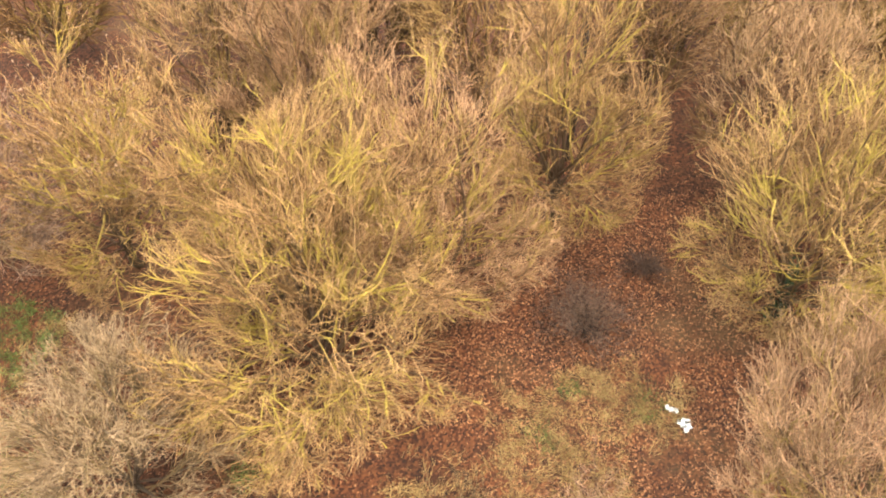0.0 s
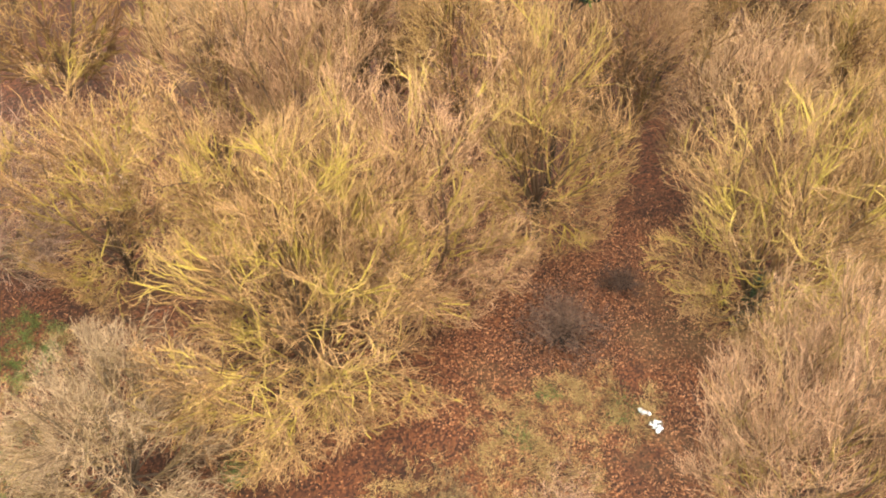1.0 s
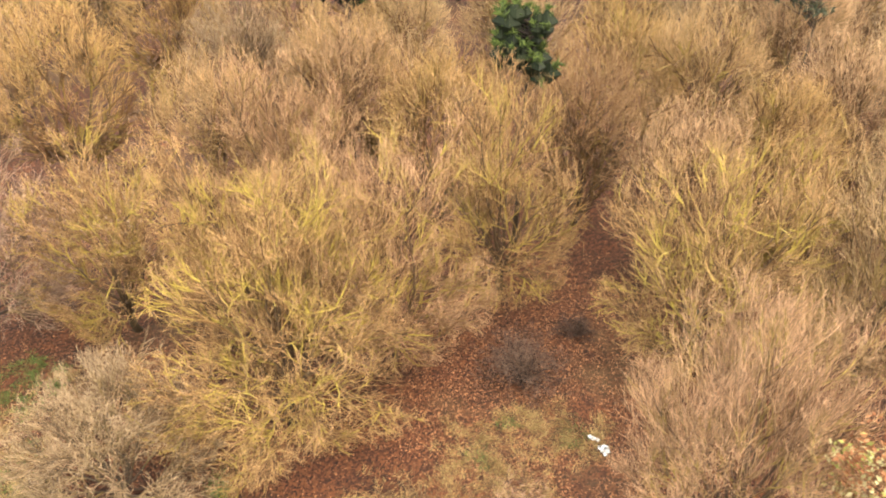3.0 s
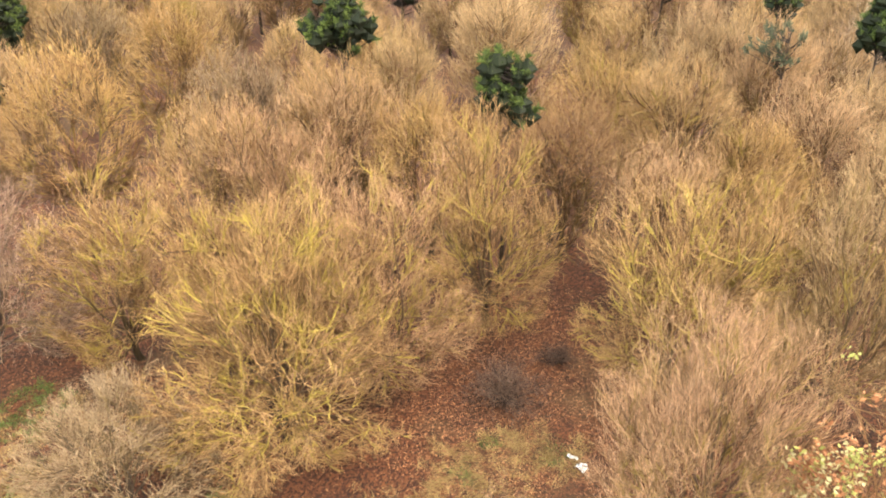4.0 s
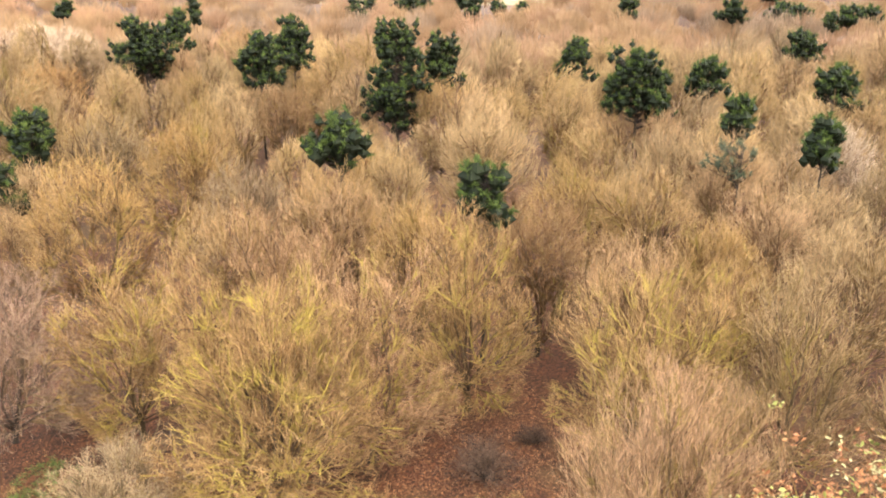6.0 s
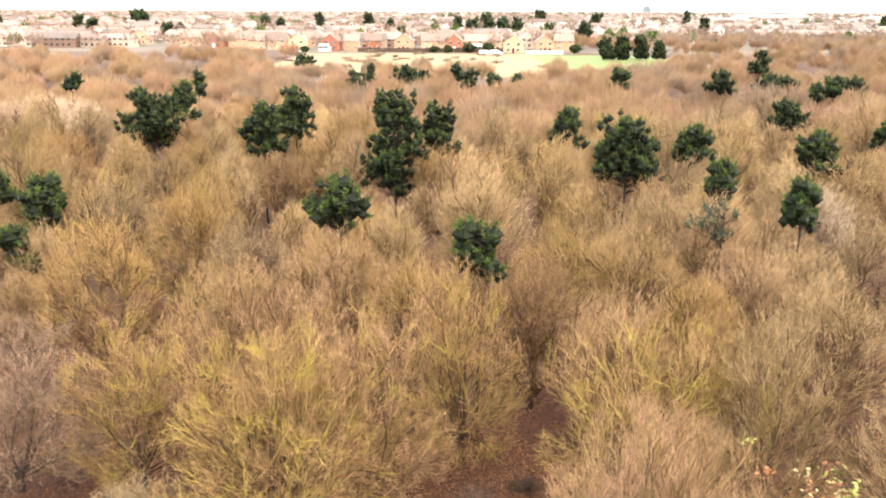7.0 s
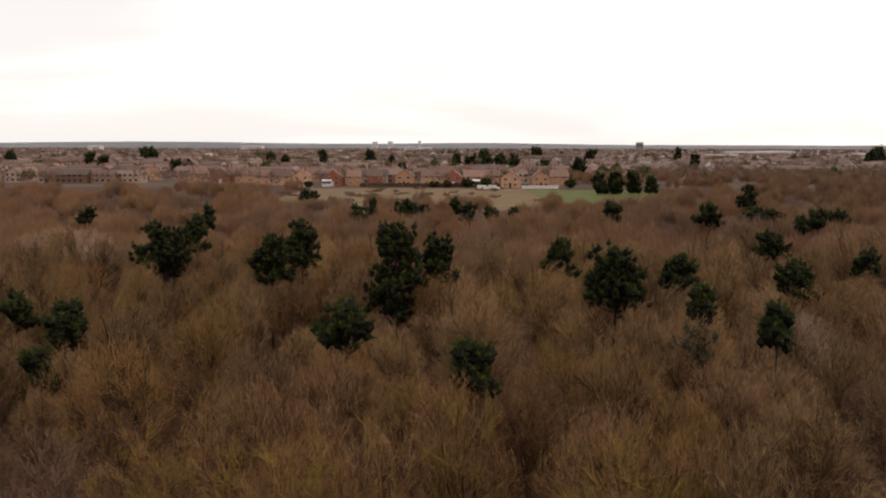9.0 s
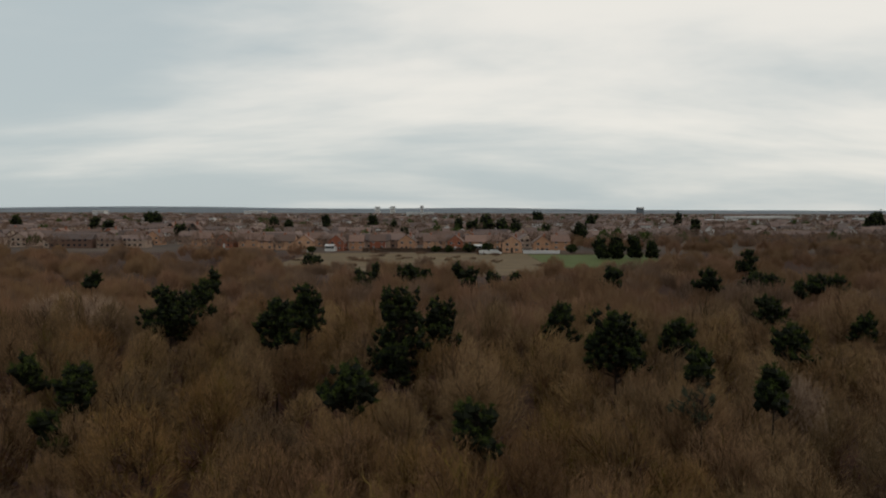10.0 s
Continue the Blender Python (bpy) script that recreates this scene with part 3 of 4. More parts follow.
# x, y, top, lowest foliage, width
PINES = [
    (-20.9, 36, 8.9, 6.4, 2.8), (-21.1, 33, 6.9, 4.6, 2.0), (-26.7, 42, 8.5, 6.2, 2.3), (-27.0, 73, 10.5, 5.2, 6.1), (-25.0, 78, 10.7, 7.0, 3.4),
    (-32.3, 110, 9.5, 6.8, 2.2), (-13.0, 60, 10.6, 6.6, 3.9), (-11.3, 66, 11.5, 7.0, 4.2), (-1.3, 55, 12.3, 4.4, 4.6), (2.2, 57, 10.9, 7.2, 3.0),
    (-2.9, 29.7, 10.1, 8.0, 3.0), (3.95, 22.2, 9.6, 7.7, 2.3), (13.2, 62, 10.0, 7.0, 3.1), (15.8, 50, 10.9, 6.2, 5.2), (21.3, 52, 9.8, 7.2, 3.2),
    (17.9, 34, 10.4, 8.6, 1.5), (20.8, 30, 10.0, 8.0, 2.2), (28.2, 46, 10.2, 8.0, 3.6), (39.6, 80, 8.8, 6.0, 4.3), (45.6, 70, 8.1, 5.6, 3.3),
    (32.7, 138, 8.4, 5.0, 4.0), (6.9, 144, 7.5, 4.0, 3.8), (4.9, 150, 8.3, 5.6, 2.4), (11.6, 150, 6.4, 4.0, 2.6), (16.4, 150, 6.6, 4.0, 2.4),
    (-5.0, 150, 8.1, 4.6, 6.0), (-1.8, 152, 7.2, 4.2, 3.4), (-14.1, 150, 6.8, 3.6, 4.4), (-12.3, 160, 7.4, 4.4, 2.6), (-36.5, 230, 5.8, 2.5, 6.5),
    (46.4, 125, 8.8, 5.6, 5.0), (58.9, 139, 7.2, 3.6, 5.6), (63.0, 141, 6.9, 3.6, 4.6), (72.8, 182, 9.4, 4.4, 4.9), (62.0, 126, 6.8, 4.4, 3.0),
    (66.7, 130, 7.7, 4.5, 4.2), (74.9, 140, 6.8, 3.8, 5.4), (-59.0, 130, 7.6, 5.2, 3.4),
    (61, 303, 8.0, 0.6, 6.2), (66.8, 304, 8.6, 0.6, 6.4), (74, 306, 9.0, 1.0, 7.2), (80.5, 305, 6.8, 1.0, 4.8), (65.6, 385, 12.6, 5.0, 7.0),
]


def toward_beige(tint, share=0.45):
    """Blends a twig colour of the wood part of the way to one common beige."""
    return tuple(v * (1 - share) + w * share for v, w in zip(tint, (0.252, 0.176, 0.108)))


# x, y, size, colour
PLACED = [
    (-14.5, 27.5, 1.0, OCHRE), (-12.8, 37, 1.05, OCHRE), (-7.2, 28.7, 1.02, GREY), (-2.6, 26.6, 1.0, PINK), (1.2, 24.6, 0.95, OCHRE),
    (9.1, 29, 1.02, OCHRE), (11.4, 26.4, 1.0, STRAW), (13.8, 23.0, 0.92, OCHRE), (17.0, 25.0, 1.0, PINK), (4.6, 35.7, 1.12, PALE),
    (14.4, 34.5, 1.1, PALE), (18.6, 20.6, 1.0, PALE), (-7.4, 23.4, 0.9, STRAW), (-19, 21, 0.85, GREY), (-18.6, 14.2, 0.85, GREY), (18.5, 11.5, 0.95, PALE), (6.6, 24.4, 0.9, RUST), (9.6, 20.4, 0.85, PINK),
    (-44, 93, 1.0, LILAC), (-49, 98, 1.0, LILAC), (-40, 89, 0.9, LILAC), (-46, 84, 0.95, LILAC), (-31, 61, 1.05, AMBER), (-21, 86, 1.0, AMBER), (-34, 46, 0.9, LILAC), (26, 40, 1.0, LILAC),
]
CLEAR = [(5.4, 14.6, 3.9), (-10.6, 13.0, 2.6), (10.0, 31.0, 2.2), (5.0, 10.5, 4.0), (15.5, 18.0, 1.8)]
rng = np.random.default_rng(77)
spots = [(x, y, r * 0.8) for x, y, h, r, *_ in NEAR]
for x, y, s, tint in PLACED:
    spots.append((x, y, 2.4))
    plant(MIDDLE[rng.integers(4)], x, y, rng.uniform(0, 360), tint if tint == LILAC else toward_beige(tint, 0.25), 0.55 if tint in (STRAW, OCHRE) else 0.05 if tint == LILAC else 0.2, LABELS[tint], scale=(s, s, s))
tints = [STRAW, PINK, GREY, OCHRE, RUST, PALE]
# bare trees that stand before the pines and hide their trunks
for x, y, top, low, width in PINES:
    if 24 < y < 90:
        for off in (-0.35, 0.35) if width > 3.5 else (0.0,):
            a, b = x + off * width * 1.3 - x / (y + 15) * 2.4, y - 2.6
            s = (low + 0.5) / 8.9
            tint = tints[rng.choice(6, p=[0.30, 0.28, 0.12, 0.11, 0.04, 0.15])]
            spots.append((a, b, 2.1))
            plant((MIDDLE if y < 40 else BACK)[rng.integers(3)], a, b, rng.uniform(0, 360), toward_beige(tint), 0.3, LABELS[tint], scale=(min(s, 1.0), min(s, 1.0), s))


def room_before_pines(x, y):
    """How tall a bare tree may stand where a pine rises close behind it."""
    tall = 12.0
    for a, b, top, low, width in PINES:
        if 3 < b - y < 22 and abs((a - 2.5) / (b + 13) - (x - 2.5) / (y + 13)) * (y + 13) < width * 0.3 + 2.2:
            tall = min(tall, 18.3 + (low + 0.9 - 18.3) * (y + 13) / (b + 13))
    return tall


count = 0
for _ in range(9000):
    y = 18 + 66 * rng.uniform() ** 0.8
    x = 2 + rng.uniform(-1, 1) * (0.60 * (y + 14) + 6)
    if any((x - a) ** 2 + (y - b) ** 2 < (3.7 + c * 0.75) ** 2 for a, b, c in spots) or any((x - a) ** 2 + (y - b) ** 2 < c * c for a, b, c in CLEAR):
        continue
    spots.append((x, y, 2.1))
    tint = tints[rng.choice(6, p=[0.30, 0.28, 0.12, 0.11, 0.04, 0.15])]
    s = min(rng.uniform(0.84, 1.10), room_before_pines(x, y) / 9.0)
    kind = MIDDLE[rng.integers(4)] if y < 34 else BACK[rng.integers(3)]
    words = LABELS[tint]
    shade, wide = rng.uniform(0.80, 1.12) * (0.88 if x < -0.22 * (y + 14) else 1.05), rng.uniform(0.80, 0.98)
    tint = tuple(v * (1 + 0.06 * min(1, max(0, (y - 25) / 20))) * f * shade for v, f in zip(toward_beige(tint), (0.99, 1.02, 1.0)))
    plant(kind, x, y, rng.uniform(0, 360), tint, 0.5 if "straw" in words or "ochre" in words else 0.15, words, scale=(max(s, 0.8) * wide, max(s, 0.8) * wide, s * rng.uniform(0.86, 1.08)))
    count += 1
    if count > 190:
        break


def brush(p, rng, centre, h, r, n, thick):
    """One far tree: twigs that end on a rounded, uneven crown."""
    cz, azi = rng.uniform(0.12, 1, n), rng.uniform(0, 2 * np.pi, n)
    sz = np.sqrt(1 - cz * cz)
    most = 1 + 0.14 * np.sin(2 * azi + centre[0]) + 0.10 * np.sin(3 * azi + centre[1])
    d = np.column_stack([sz * np.cos(azi) * r, sz * np.sin(azi) * r, cz * h * 0.52]) * (most * rng.uniform(0.78, 1.05, n))[:, None]
    mid = centre + np.array([0, 0, h * 0.48])
    away = unit(mid + d - centre - [0, 0, 0.1 * h]) + [0, 0, 0.35] + rng.normal(0, 0.12, (n, 3))
    base = mid + d - away * rng.uniform(0.5, 1.5, n)[:, None] * r * 0.3
    p.spikes(base, mid + d, thick * rng.uniform(0.6, 1.3, n), 0.9)


FAR_TINT = {"straw": (0.275, 0.186, 0.113), "pink": (0.29, 0.182, 0.125), "tan": (0.24, 0.152, 0.090), "grey": (0.235, 0.168, 0.128)}
for j, (word, tint) in enumerate(FAR_TINT.items()):
    p = Pieces()
    for _ in range(170):
        while True:
            y = 82 + 360 * rng.uniform() ** 1.2
            x = rng.uniform(-0.62, 0.62) * (y + 16)
            edge = 285 if x < -48 else 203 if x < 58 else 240 if x < 84 else 450
            if y < edge or (58 < x < 150 and 340 < y):
                break
        brush(p, rng, np.array([x, y, 0.0]), rng.uniform(5.0, 7.4), rng.uniform(3.0, 4.6), 430, 0.030 + 0.00022 * y)
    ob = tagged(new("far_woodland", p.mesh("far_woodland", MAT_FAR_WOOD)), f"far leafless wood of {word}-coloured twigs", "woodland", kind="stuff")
    ob.color = (*tint, 0.0)


# ---- evergreens ----
def pine_meshes(seed, h, low, r, puffs, needles, size, needle_mat=None):
    """Trunk, foliage of upturned shoots, and added dark cores that imitate the shade inside a pine."""
    rng = np.random.default_rng(seed)
    trunk = Pieces()
    z = np.linspace(-0.1, h * 0.93, 6)
    lean = np.cumsum(rng.normal(0, 0.06, (6, 2)), 0)
    tp = np.column_stack([lean, z])
    trunk.tubes(tp[None], np.linspace(0.012 * h, 0.03, 6)[None], 7, 0.3)
    # boughs of different sizes, each set with many shoots
    boughs = []
    span = h - low
    many = 6 + int(r * 2.2)
    for k in range(many):
        u = 0.10 + 0.78 * k / (many - 1)
        a = k * 2.4 + rng.normal(0, 0.5)
        reach = r * (1 - 0.8 * max(0, u - 0.4)) * rng.uniform(0.2, 0.74)
        boughs.append((reach * math.cos(a), reach * math.sin(a), low + span * u, r * rng.uniform(0.44, 0.66) * (1.1 - 0.35 * u), span * rng.uniform(0.15, 0.24)))
    boughs = np.array(boughs)
    boughs[-1, 2] = h - boughs[-1, 4]
    weight = boughs[:, 3] ** 1.5
    pick = rng.choice(many, puffs, p=weight / weight.sum())
    d = unit(rng.normal(size=(puffs, 3)) + [0, 0, 0.3]) * rng.uniform(0.45, 1.12, (puffs, 1))
    centres = boughs[pick, :3] + d * boughs[pick][:, [3, 3, 4]]
    start = np.column_stack([np.interp(centres[:, 2] - 0.5, z, lean[:, 0]), np.interp(centres[:, 2] - 0.5, z, lean[:, 1]), np.maximum(centres[:, 2] - 0.3 - 0.35 * np.hypot(centres[:, 0], centres[:, 1]), 0.3)])
    limb = np.stack([start, (start + centres) / 2 - [0, 0, 0.1], centres], 1)
    trunk.tubes(limb, np.tile([[0.04, 0.026, 0.011]], (puffs, 1)), 3, 0.1)
    crown, core = Pieces(), Pieces()
    for c, away in zip(centres, d):
        s = size * rng.uniform(0.6, 1.35)
        # a shoot: a short upturned stem with needles all round it, fanning towards its end
        stem = unit(unit(away) * 0.75 + rng.normal(0, 0.25, 3) + [0, 0, 0.85])
        at = rng.uniform(-0.45, 0.55, (needles, 1)) * s
        q = unit(stem * rng.uniform(0.35, 1.0, (needles, 1)) + unit(rng.normal(size=(needles, 3))) * 0.85)
        p = c + stem * at
        crown.spikes(p, p + q * s * rng.uniform(0.38, 0.72, (needles, 1)), s * 0.085, 0.0, np.clip(0.5 + at[:, 0] / s, 0, 1))
        # a dark lump behind each shoot closes the gaps and passes for shade
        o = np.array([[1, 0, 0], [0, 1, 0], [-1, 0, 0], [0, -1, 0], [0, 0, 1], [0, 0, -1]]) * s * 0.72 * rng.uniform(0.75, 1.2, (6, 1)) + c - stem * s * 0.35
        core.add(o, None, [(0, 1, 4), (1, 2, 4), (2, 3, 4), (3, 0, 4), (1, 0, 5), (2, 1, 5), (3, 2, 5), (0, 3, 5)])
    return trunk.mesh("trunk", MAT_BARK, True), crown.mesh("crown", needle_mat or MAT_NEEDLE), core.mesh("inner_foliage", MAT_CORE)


for k, (x, y, top, low, width) in enumerate(PINES):
    area = (top - low) * width
    if y < 100:
        n, needles, size = int(40 + area * 9.5), 32, 0.44
    else:
        n, needles, size = int(18 + area * 2.8), 26, 0.74 if y < 300 else 1.0
    t, c, i = pine_meshes(400 + k, top, low - (0.35 if y < 100 else 0.2), width * 0.5, n, needles, size)
    ob = thing("pine_tree", x, y, 0, 0, "dark green pine standing above the leafless wood", "tree", "pines in the wood")
    o = part("trunk", t, ob)
    o.color = (0.07, 0.05, 0.04, 0.1)
    part("crown", c, ob)
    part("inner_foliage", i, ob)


t, c, _ = pine_meshes(470, 8.7, 6.6, 1.4, 46, 26, 0.42, MAT_GREY_NEEDLE)
ob = thing("pine_tree", 16.6, 30.2, 0, 0, "sparse grey-green pine half hidden among bare trees", "tree", "pines in the wood")
part("trunk", t, ob).color = (0.12, 0.09, 0.07, 0.1)
part("crown", c, ob)


# ---- houses ----
def house(x, y, turn, w, d, eaves, rise, wall_mat, label):
    """A two-storey house with its gable ends at -y and +y."""
    ob = thing("house", x, y, 0, turn, label, "house", "houses at the edge of town")
    p = Pieces()
    a = w / 2
    v = [(-a, -d / 2, -0.2), (a, -d / 2, -0.2), (a, -d / 2, eaves), (0, -d / 2, eaves + rise), (-a, -d / 2, eaves)]
    v = v + [(px, d / 2, pz) for px, _, pz in v]
    p.add(v, [(0, 1, 2, 4), (6, 5, 9, 7), (0, 4, 9, 5), (1, 6, 7, 2)], [(4, 2, 3), (7, 9, 8)])
    part("wall", p.mesh("wall", wall_mat), ob)
    s = rise / a
    for side in (-1, 1):
        p = Pieces()
        o, t = 0.4, 0.16
        low, up = (side * (a + o), eaves - o * s + 0.02), (0.0, eaves + rise + 0.02)
        e = d / 2 + 0.3
        v = [(low[0], -e, low[1]), (low[0], e, low[1]), (up[0], e, up[1]), (up[0], -e, up[1])]
        v = v + [(px, py, pz + t) for px, py, pz in v]
        p.add(v, [(0, 1, 2, 3), (4, 7, 6, 5), (0, 4, 5, 1), (1, 5, 6, 2), (2, 6, 7, 3), (3, 7, 4, 0)])
        part("roof", p.mesh("roof", MAT_ROOF), ob)
    p = Pieces()
    p.box(a * 0.25, d * 0.1, eaves + rise * 0.5, a * 0.25 + 0.7, d * 0.1 + 0.9, eaves + rise + 0.9)
    part("chimney", p.mesh("chimney", MAT_BRICK_RED), ob)
    holes = []
    for zc in (1.3, 3.6):
        for xc in (-w * 0.25, w * 0.25):
            holes.append((xc, -d / 2, zc, 0))
        for yc in (-d * 0.27, d * 0.27):
            holes.append((-a, yc, zc, 1))
            holes.append((a, yc, zc, 2))
    for xc, yc, zc, face in holes:
        f, g = Pieces(), Pieces()
        hw, hh = 0.62, 0.55
        if face == 0:
            f.box(xc - hw, yc - 0.06, zc - hh, xc + hw, yc + 0.02, zc + hh)
            for m in (-1, 1):
                g.box(xc + m * hw * 0.5 - hw * 0.44, yc - 0.075, zc - hh + 0.05, xc + m * hw * 0.5 + hw * 0.44, yc - 0.055, zc + hh - 0.05)
        else:
            m = -1 if face == 1 else 1
            f.box(min(xc, xc + m * 0.06), yc - hw, zc - hh, max(xc, xc + m * 0.06), yc + hw, zc + hh)
            for q in (-1, 1):
                g.box(xc + m * 0.065 - 0.01, yc + q * hw * 0.5 - hw * 0.4, zc - hh + 0.1, xc + m * 0.065 + 0.01, yc + q * hw * 0.5 + hw * 0.4, zc + hh - 0.1)
        win = part("window", f.mesh("window", MAT_WHITE), ob)
        part("pane", g.mesh("pane", MAT_GLASS), win)
    p = Pieces()
    p.box(-0.5, -d / 2 - 0.05, -0.1, 0.5, -d / 2 + 0.02, 2.05)
    part("door", p.mesh("door", MAT_WHITE if wall_mat == MAT_BRICK_RED else MAT_DARK), ob)
    return ob


# x, y, gable towards the wood, width seen
HOUSES = [
    (-61, 362, 1, 7.4), (-70, 367, 0, 10.5), (-80, 369, 0, 8.0), (-46, 361, 1, 6.6), (-38, 366, 0, 7.8), (-29, 372, 0, 8.5), (-15, 365, 1, 7.8), (-3, 371, 0, 12),
    (7, 362, 1, 6.8), (16, 368, 0, 11), (24, 374, 0, 9), (31.5, 349, 1, 8.2), (44.5, 353, 1, 7.8), (55, 372, 0, 10),
    (-103, 388, 1, 8.0), (-92, 390, 0, 11.8), (-118, 400, 0, 11.0), (-148, 419, 1, 7.5), (-159, 423, 0, 13), (-200, 463, 0, 15), (-220, 471, 1, 9.1), (-237, 482, 0, 14),
    (-63, 405, 0, 12.3), (-25, 406, 0, 13), (-41, 432, 1, 7.2), (0, 440, 0, 14), (15, 442, 1, 7.9), (44, 420, 0, 13), (-270, 518, 0, 14), (-198, 489, 1, 8.1), (-170, 518, 0, 14), (75, 433, 0, 11.9),
]
rng = np.random.default_rng(21)
for k, (x, y, gable, w) in enumerate(HOUSES):
    red = rng.uniform() < 0.25 or (x, y) in ((-46, 361), (-103, 388))
    mat = MAT_BRICK_RED if red else MAT_BRICK
    words = "red brick house with a brown tiled roof, facing the meadow" if red else "buff brick house with a brown tiled roof, facing the meadow"
    if gable:
        house(x, y + 4.5, rng.uniform(-8, 8), w, 9.0, 4.2, 2.9, mat, words)
    else:
        house(x, y + 3.8, 90 + rng.uniform(-8, 8), 7.6, w * 0.82, 4.1, 2.7, mat, words)

# the town behind, too far to tell house from house
walls, pale, roofs, lights = Pieces(), Pieces(), Pieces(), Pieces()
spots = [(x, y) for x, y, *_ in HOUSES] + [(-183, 555), (-168, 555), (-176, 545)]
for _ in range(1050):
    y = 385 + 2300 * rng.uniform() ** 1.5
    x = rng.uniform(-0.62, 0.62) * (y + 16)
    if (x > 95 and y < 420 + 0.2 * x) or any(abs(x - a) < 9 and abs(y - b) < 9 for a, b in spots):
        continue
    w, d = rng.uniform(6.5, 9), rng.uniform(8, 22)
    if rng.uniform() < 0.6:
        w, d = d, w
    e, ri = rng.uniform(3.6, 4.6), rng.uniform(2.0, 3.0)
    own = pale if rng.uniform() < (0.40 if x > 220 and y > 520 else 0.18) and y > 470 else walls
    own.box(x - w / 2, y - d / 2, -0.2, x + w / 2, y + d / 2, e)
    g, o = 0.3, 0.4
    if w > d:
        v = [(x - w / 2 - g, y - d / 2 - o, e - 0.2), (x + w / 2 + g, y - d / 2 - o, e - 0.2), (x + w / 2 + g, y + d / 2 + o, e - 0.2), (x - w / 2 - g, y + d / 2 + o, e - 0.2), (x - w / 2 - g, y, e + ri), (x + w / 2 + g, y, e + ri)]
        roofs.add(v, [(0, 1, 5, 4), (2, 3, 4, 5), (3, 2, 1, 0)], [(0, 4, 3), (1, 2, 5)])
    else:
        v = [(x - w / 2 - o, y - d / 2 - g, e - 0.2), (x - w / 2 - o, y + d / 2 + g, e - 0.2), (x + w / 2 + o, y + d / 2 + g, e - 0.2), (x + w / 2 + o, y - d / 2 - g, e - 0.2), (x, y - d / 2 - g, e + ri), (x, y + d / 2 + g, e + ri)]
        roofs.add(v, [(1, 0, 4, 5), (3, 2, 5, 4), (0, 1, 2, 3)])
        own.add([(x - w / 2, y - d / 2 - 0.02, e - 0.3), (x + w / 2, y - d / 2 - 0.02, e - 0.3), (x, y - d / 2 - 0.02, e + ri - 0.3)], None, [(0, 1, 2)])
    for wx in np.arange(x - w / 2 + 1.4, x + w / 2 - 1, 2.6):
        for wz in (1.4, 3.8):
            lights.box(wx - 0.6, y - d / 2 - 0.06, wz - 0.5, wx + 0.6, y - d / 2 + 0.02, wz + 0.5)
town = thing("distant_town", 0, 0, 0, 0, "crowded brick houses of the distant town under brown roofs", "town", kind="stuff")
part("wall", walls.mesh("town_walls", MAT_RENDER), town)
part("painted_wall", pale.mesh("painted_walls", MAT_WHITE), town)
part("roof", roofs.mesh("town_roofs", MAT_TOWN_ROOF), town)
part("window", lights.mesh("town_windows", MAT_GLASS), town)

# bare and evergreen trees among the houses
# the bare trees' soft, even twig tone is there to look hazy
for word, mat, tint, many, n in (("leafless brown", MAT_FAR_WOOD, (0.20, 0.145, 0.125), 2700, 40), ("dark evergreen", MAT_NEEDLE, (0.03, 0.05, 0.03), 170, 60)):
    p = Pieces()
    for _ in range(many):
        y = (360 if mat == MAT_FAR_WOOD else 385) + 2000 * rng.uniform() ** 1.5
        x = rng.uniform(-0.62, 0.62) * (y + 16)
        if -90 < x < 70 and y < 395 and rng.uniform() < 0.6:
            continue
        brush(p, rng, np.array([x, y, 0.0]), rng.uniform(5, 10), rng.uniform(3, 5), n, 0.11 + 0.00022 * y if mat == MAT_FAR_WOOD else 0.7)
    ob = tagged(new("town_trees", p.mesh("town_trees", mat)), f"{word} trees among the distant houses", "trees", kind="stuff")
    ob.color = (*tint, 0)


# clumps of dark evergreens that stand out among the roofs: x, y, top, width
EVERGREENS = [
    (10, 520, 13, 9), (19, 522, 12, 10), (29, 524, 13.5, 9), (38, 522, 12.5, 11), (47, 526, 13, 9), (-33, 560, 12, 8), (-122, 600, 13, 10), (-112, 604, 11, 8),
    (-240, 570, 13, 9), (-262, 760, 16, 12), (-215, 530, 11, 8), (-90, 640, 14, 9), (-58, 700, 15, 12), (36, 700, 14, 14), (180, 590, 13, 9), (214, 760, 17, 9),
    (128, 720, 14, 12), (330, 640, 16, 12), (345, 660, 17, 13), (-330, 640, 13, 10), (-20, 455, 9, 7), (60, 470, 10, 8), (-150, 470, 10, 8), (-300, 850, 15, 14), (100, 900, 16, 16),
]
for k, (x, y, top, width) in enumerate(EVERGREENS):
    t, c, i = pine_meshes(700 + k, top, 1.2, width * 0.48, 80, 26, width * 0.20)
    ob = thing("evergreen_tree", x, y, 0, 0, "dark evergreen tree rising among the town roofs", "tree", "evergreens in town")
    part("trunk", t, ob).color = (0.07, 0.05, 0.04, 0.1)
    part("crown", c, ob)
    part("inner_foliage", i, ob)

# low scrub along the meadow
p = Pieces()
for _ in range(46):
    x, y = rng.uniform(-92, 34), rng.uniform(255, 342)
    brush(p, rng, np.array([x, y, -0.1]), rng.uniform(0.7, 1.9), rng.uniform(1.5, 4.0), 60, 0.10)
ob = tagged(new("scrub", p.mesh("scrub", MAT_TWIG)), "low brown scrub scattered over the dry meadow", "scrub", kind="stuff")
ob.color = (0.16, 0.10, 0.07, 0)


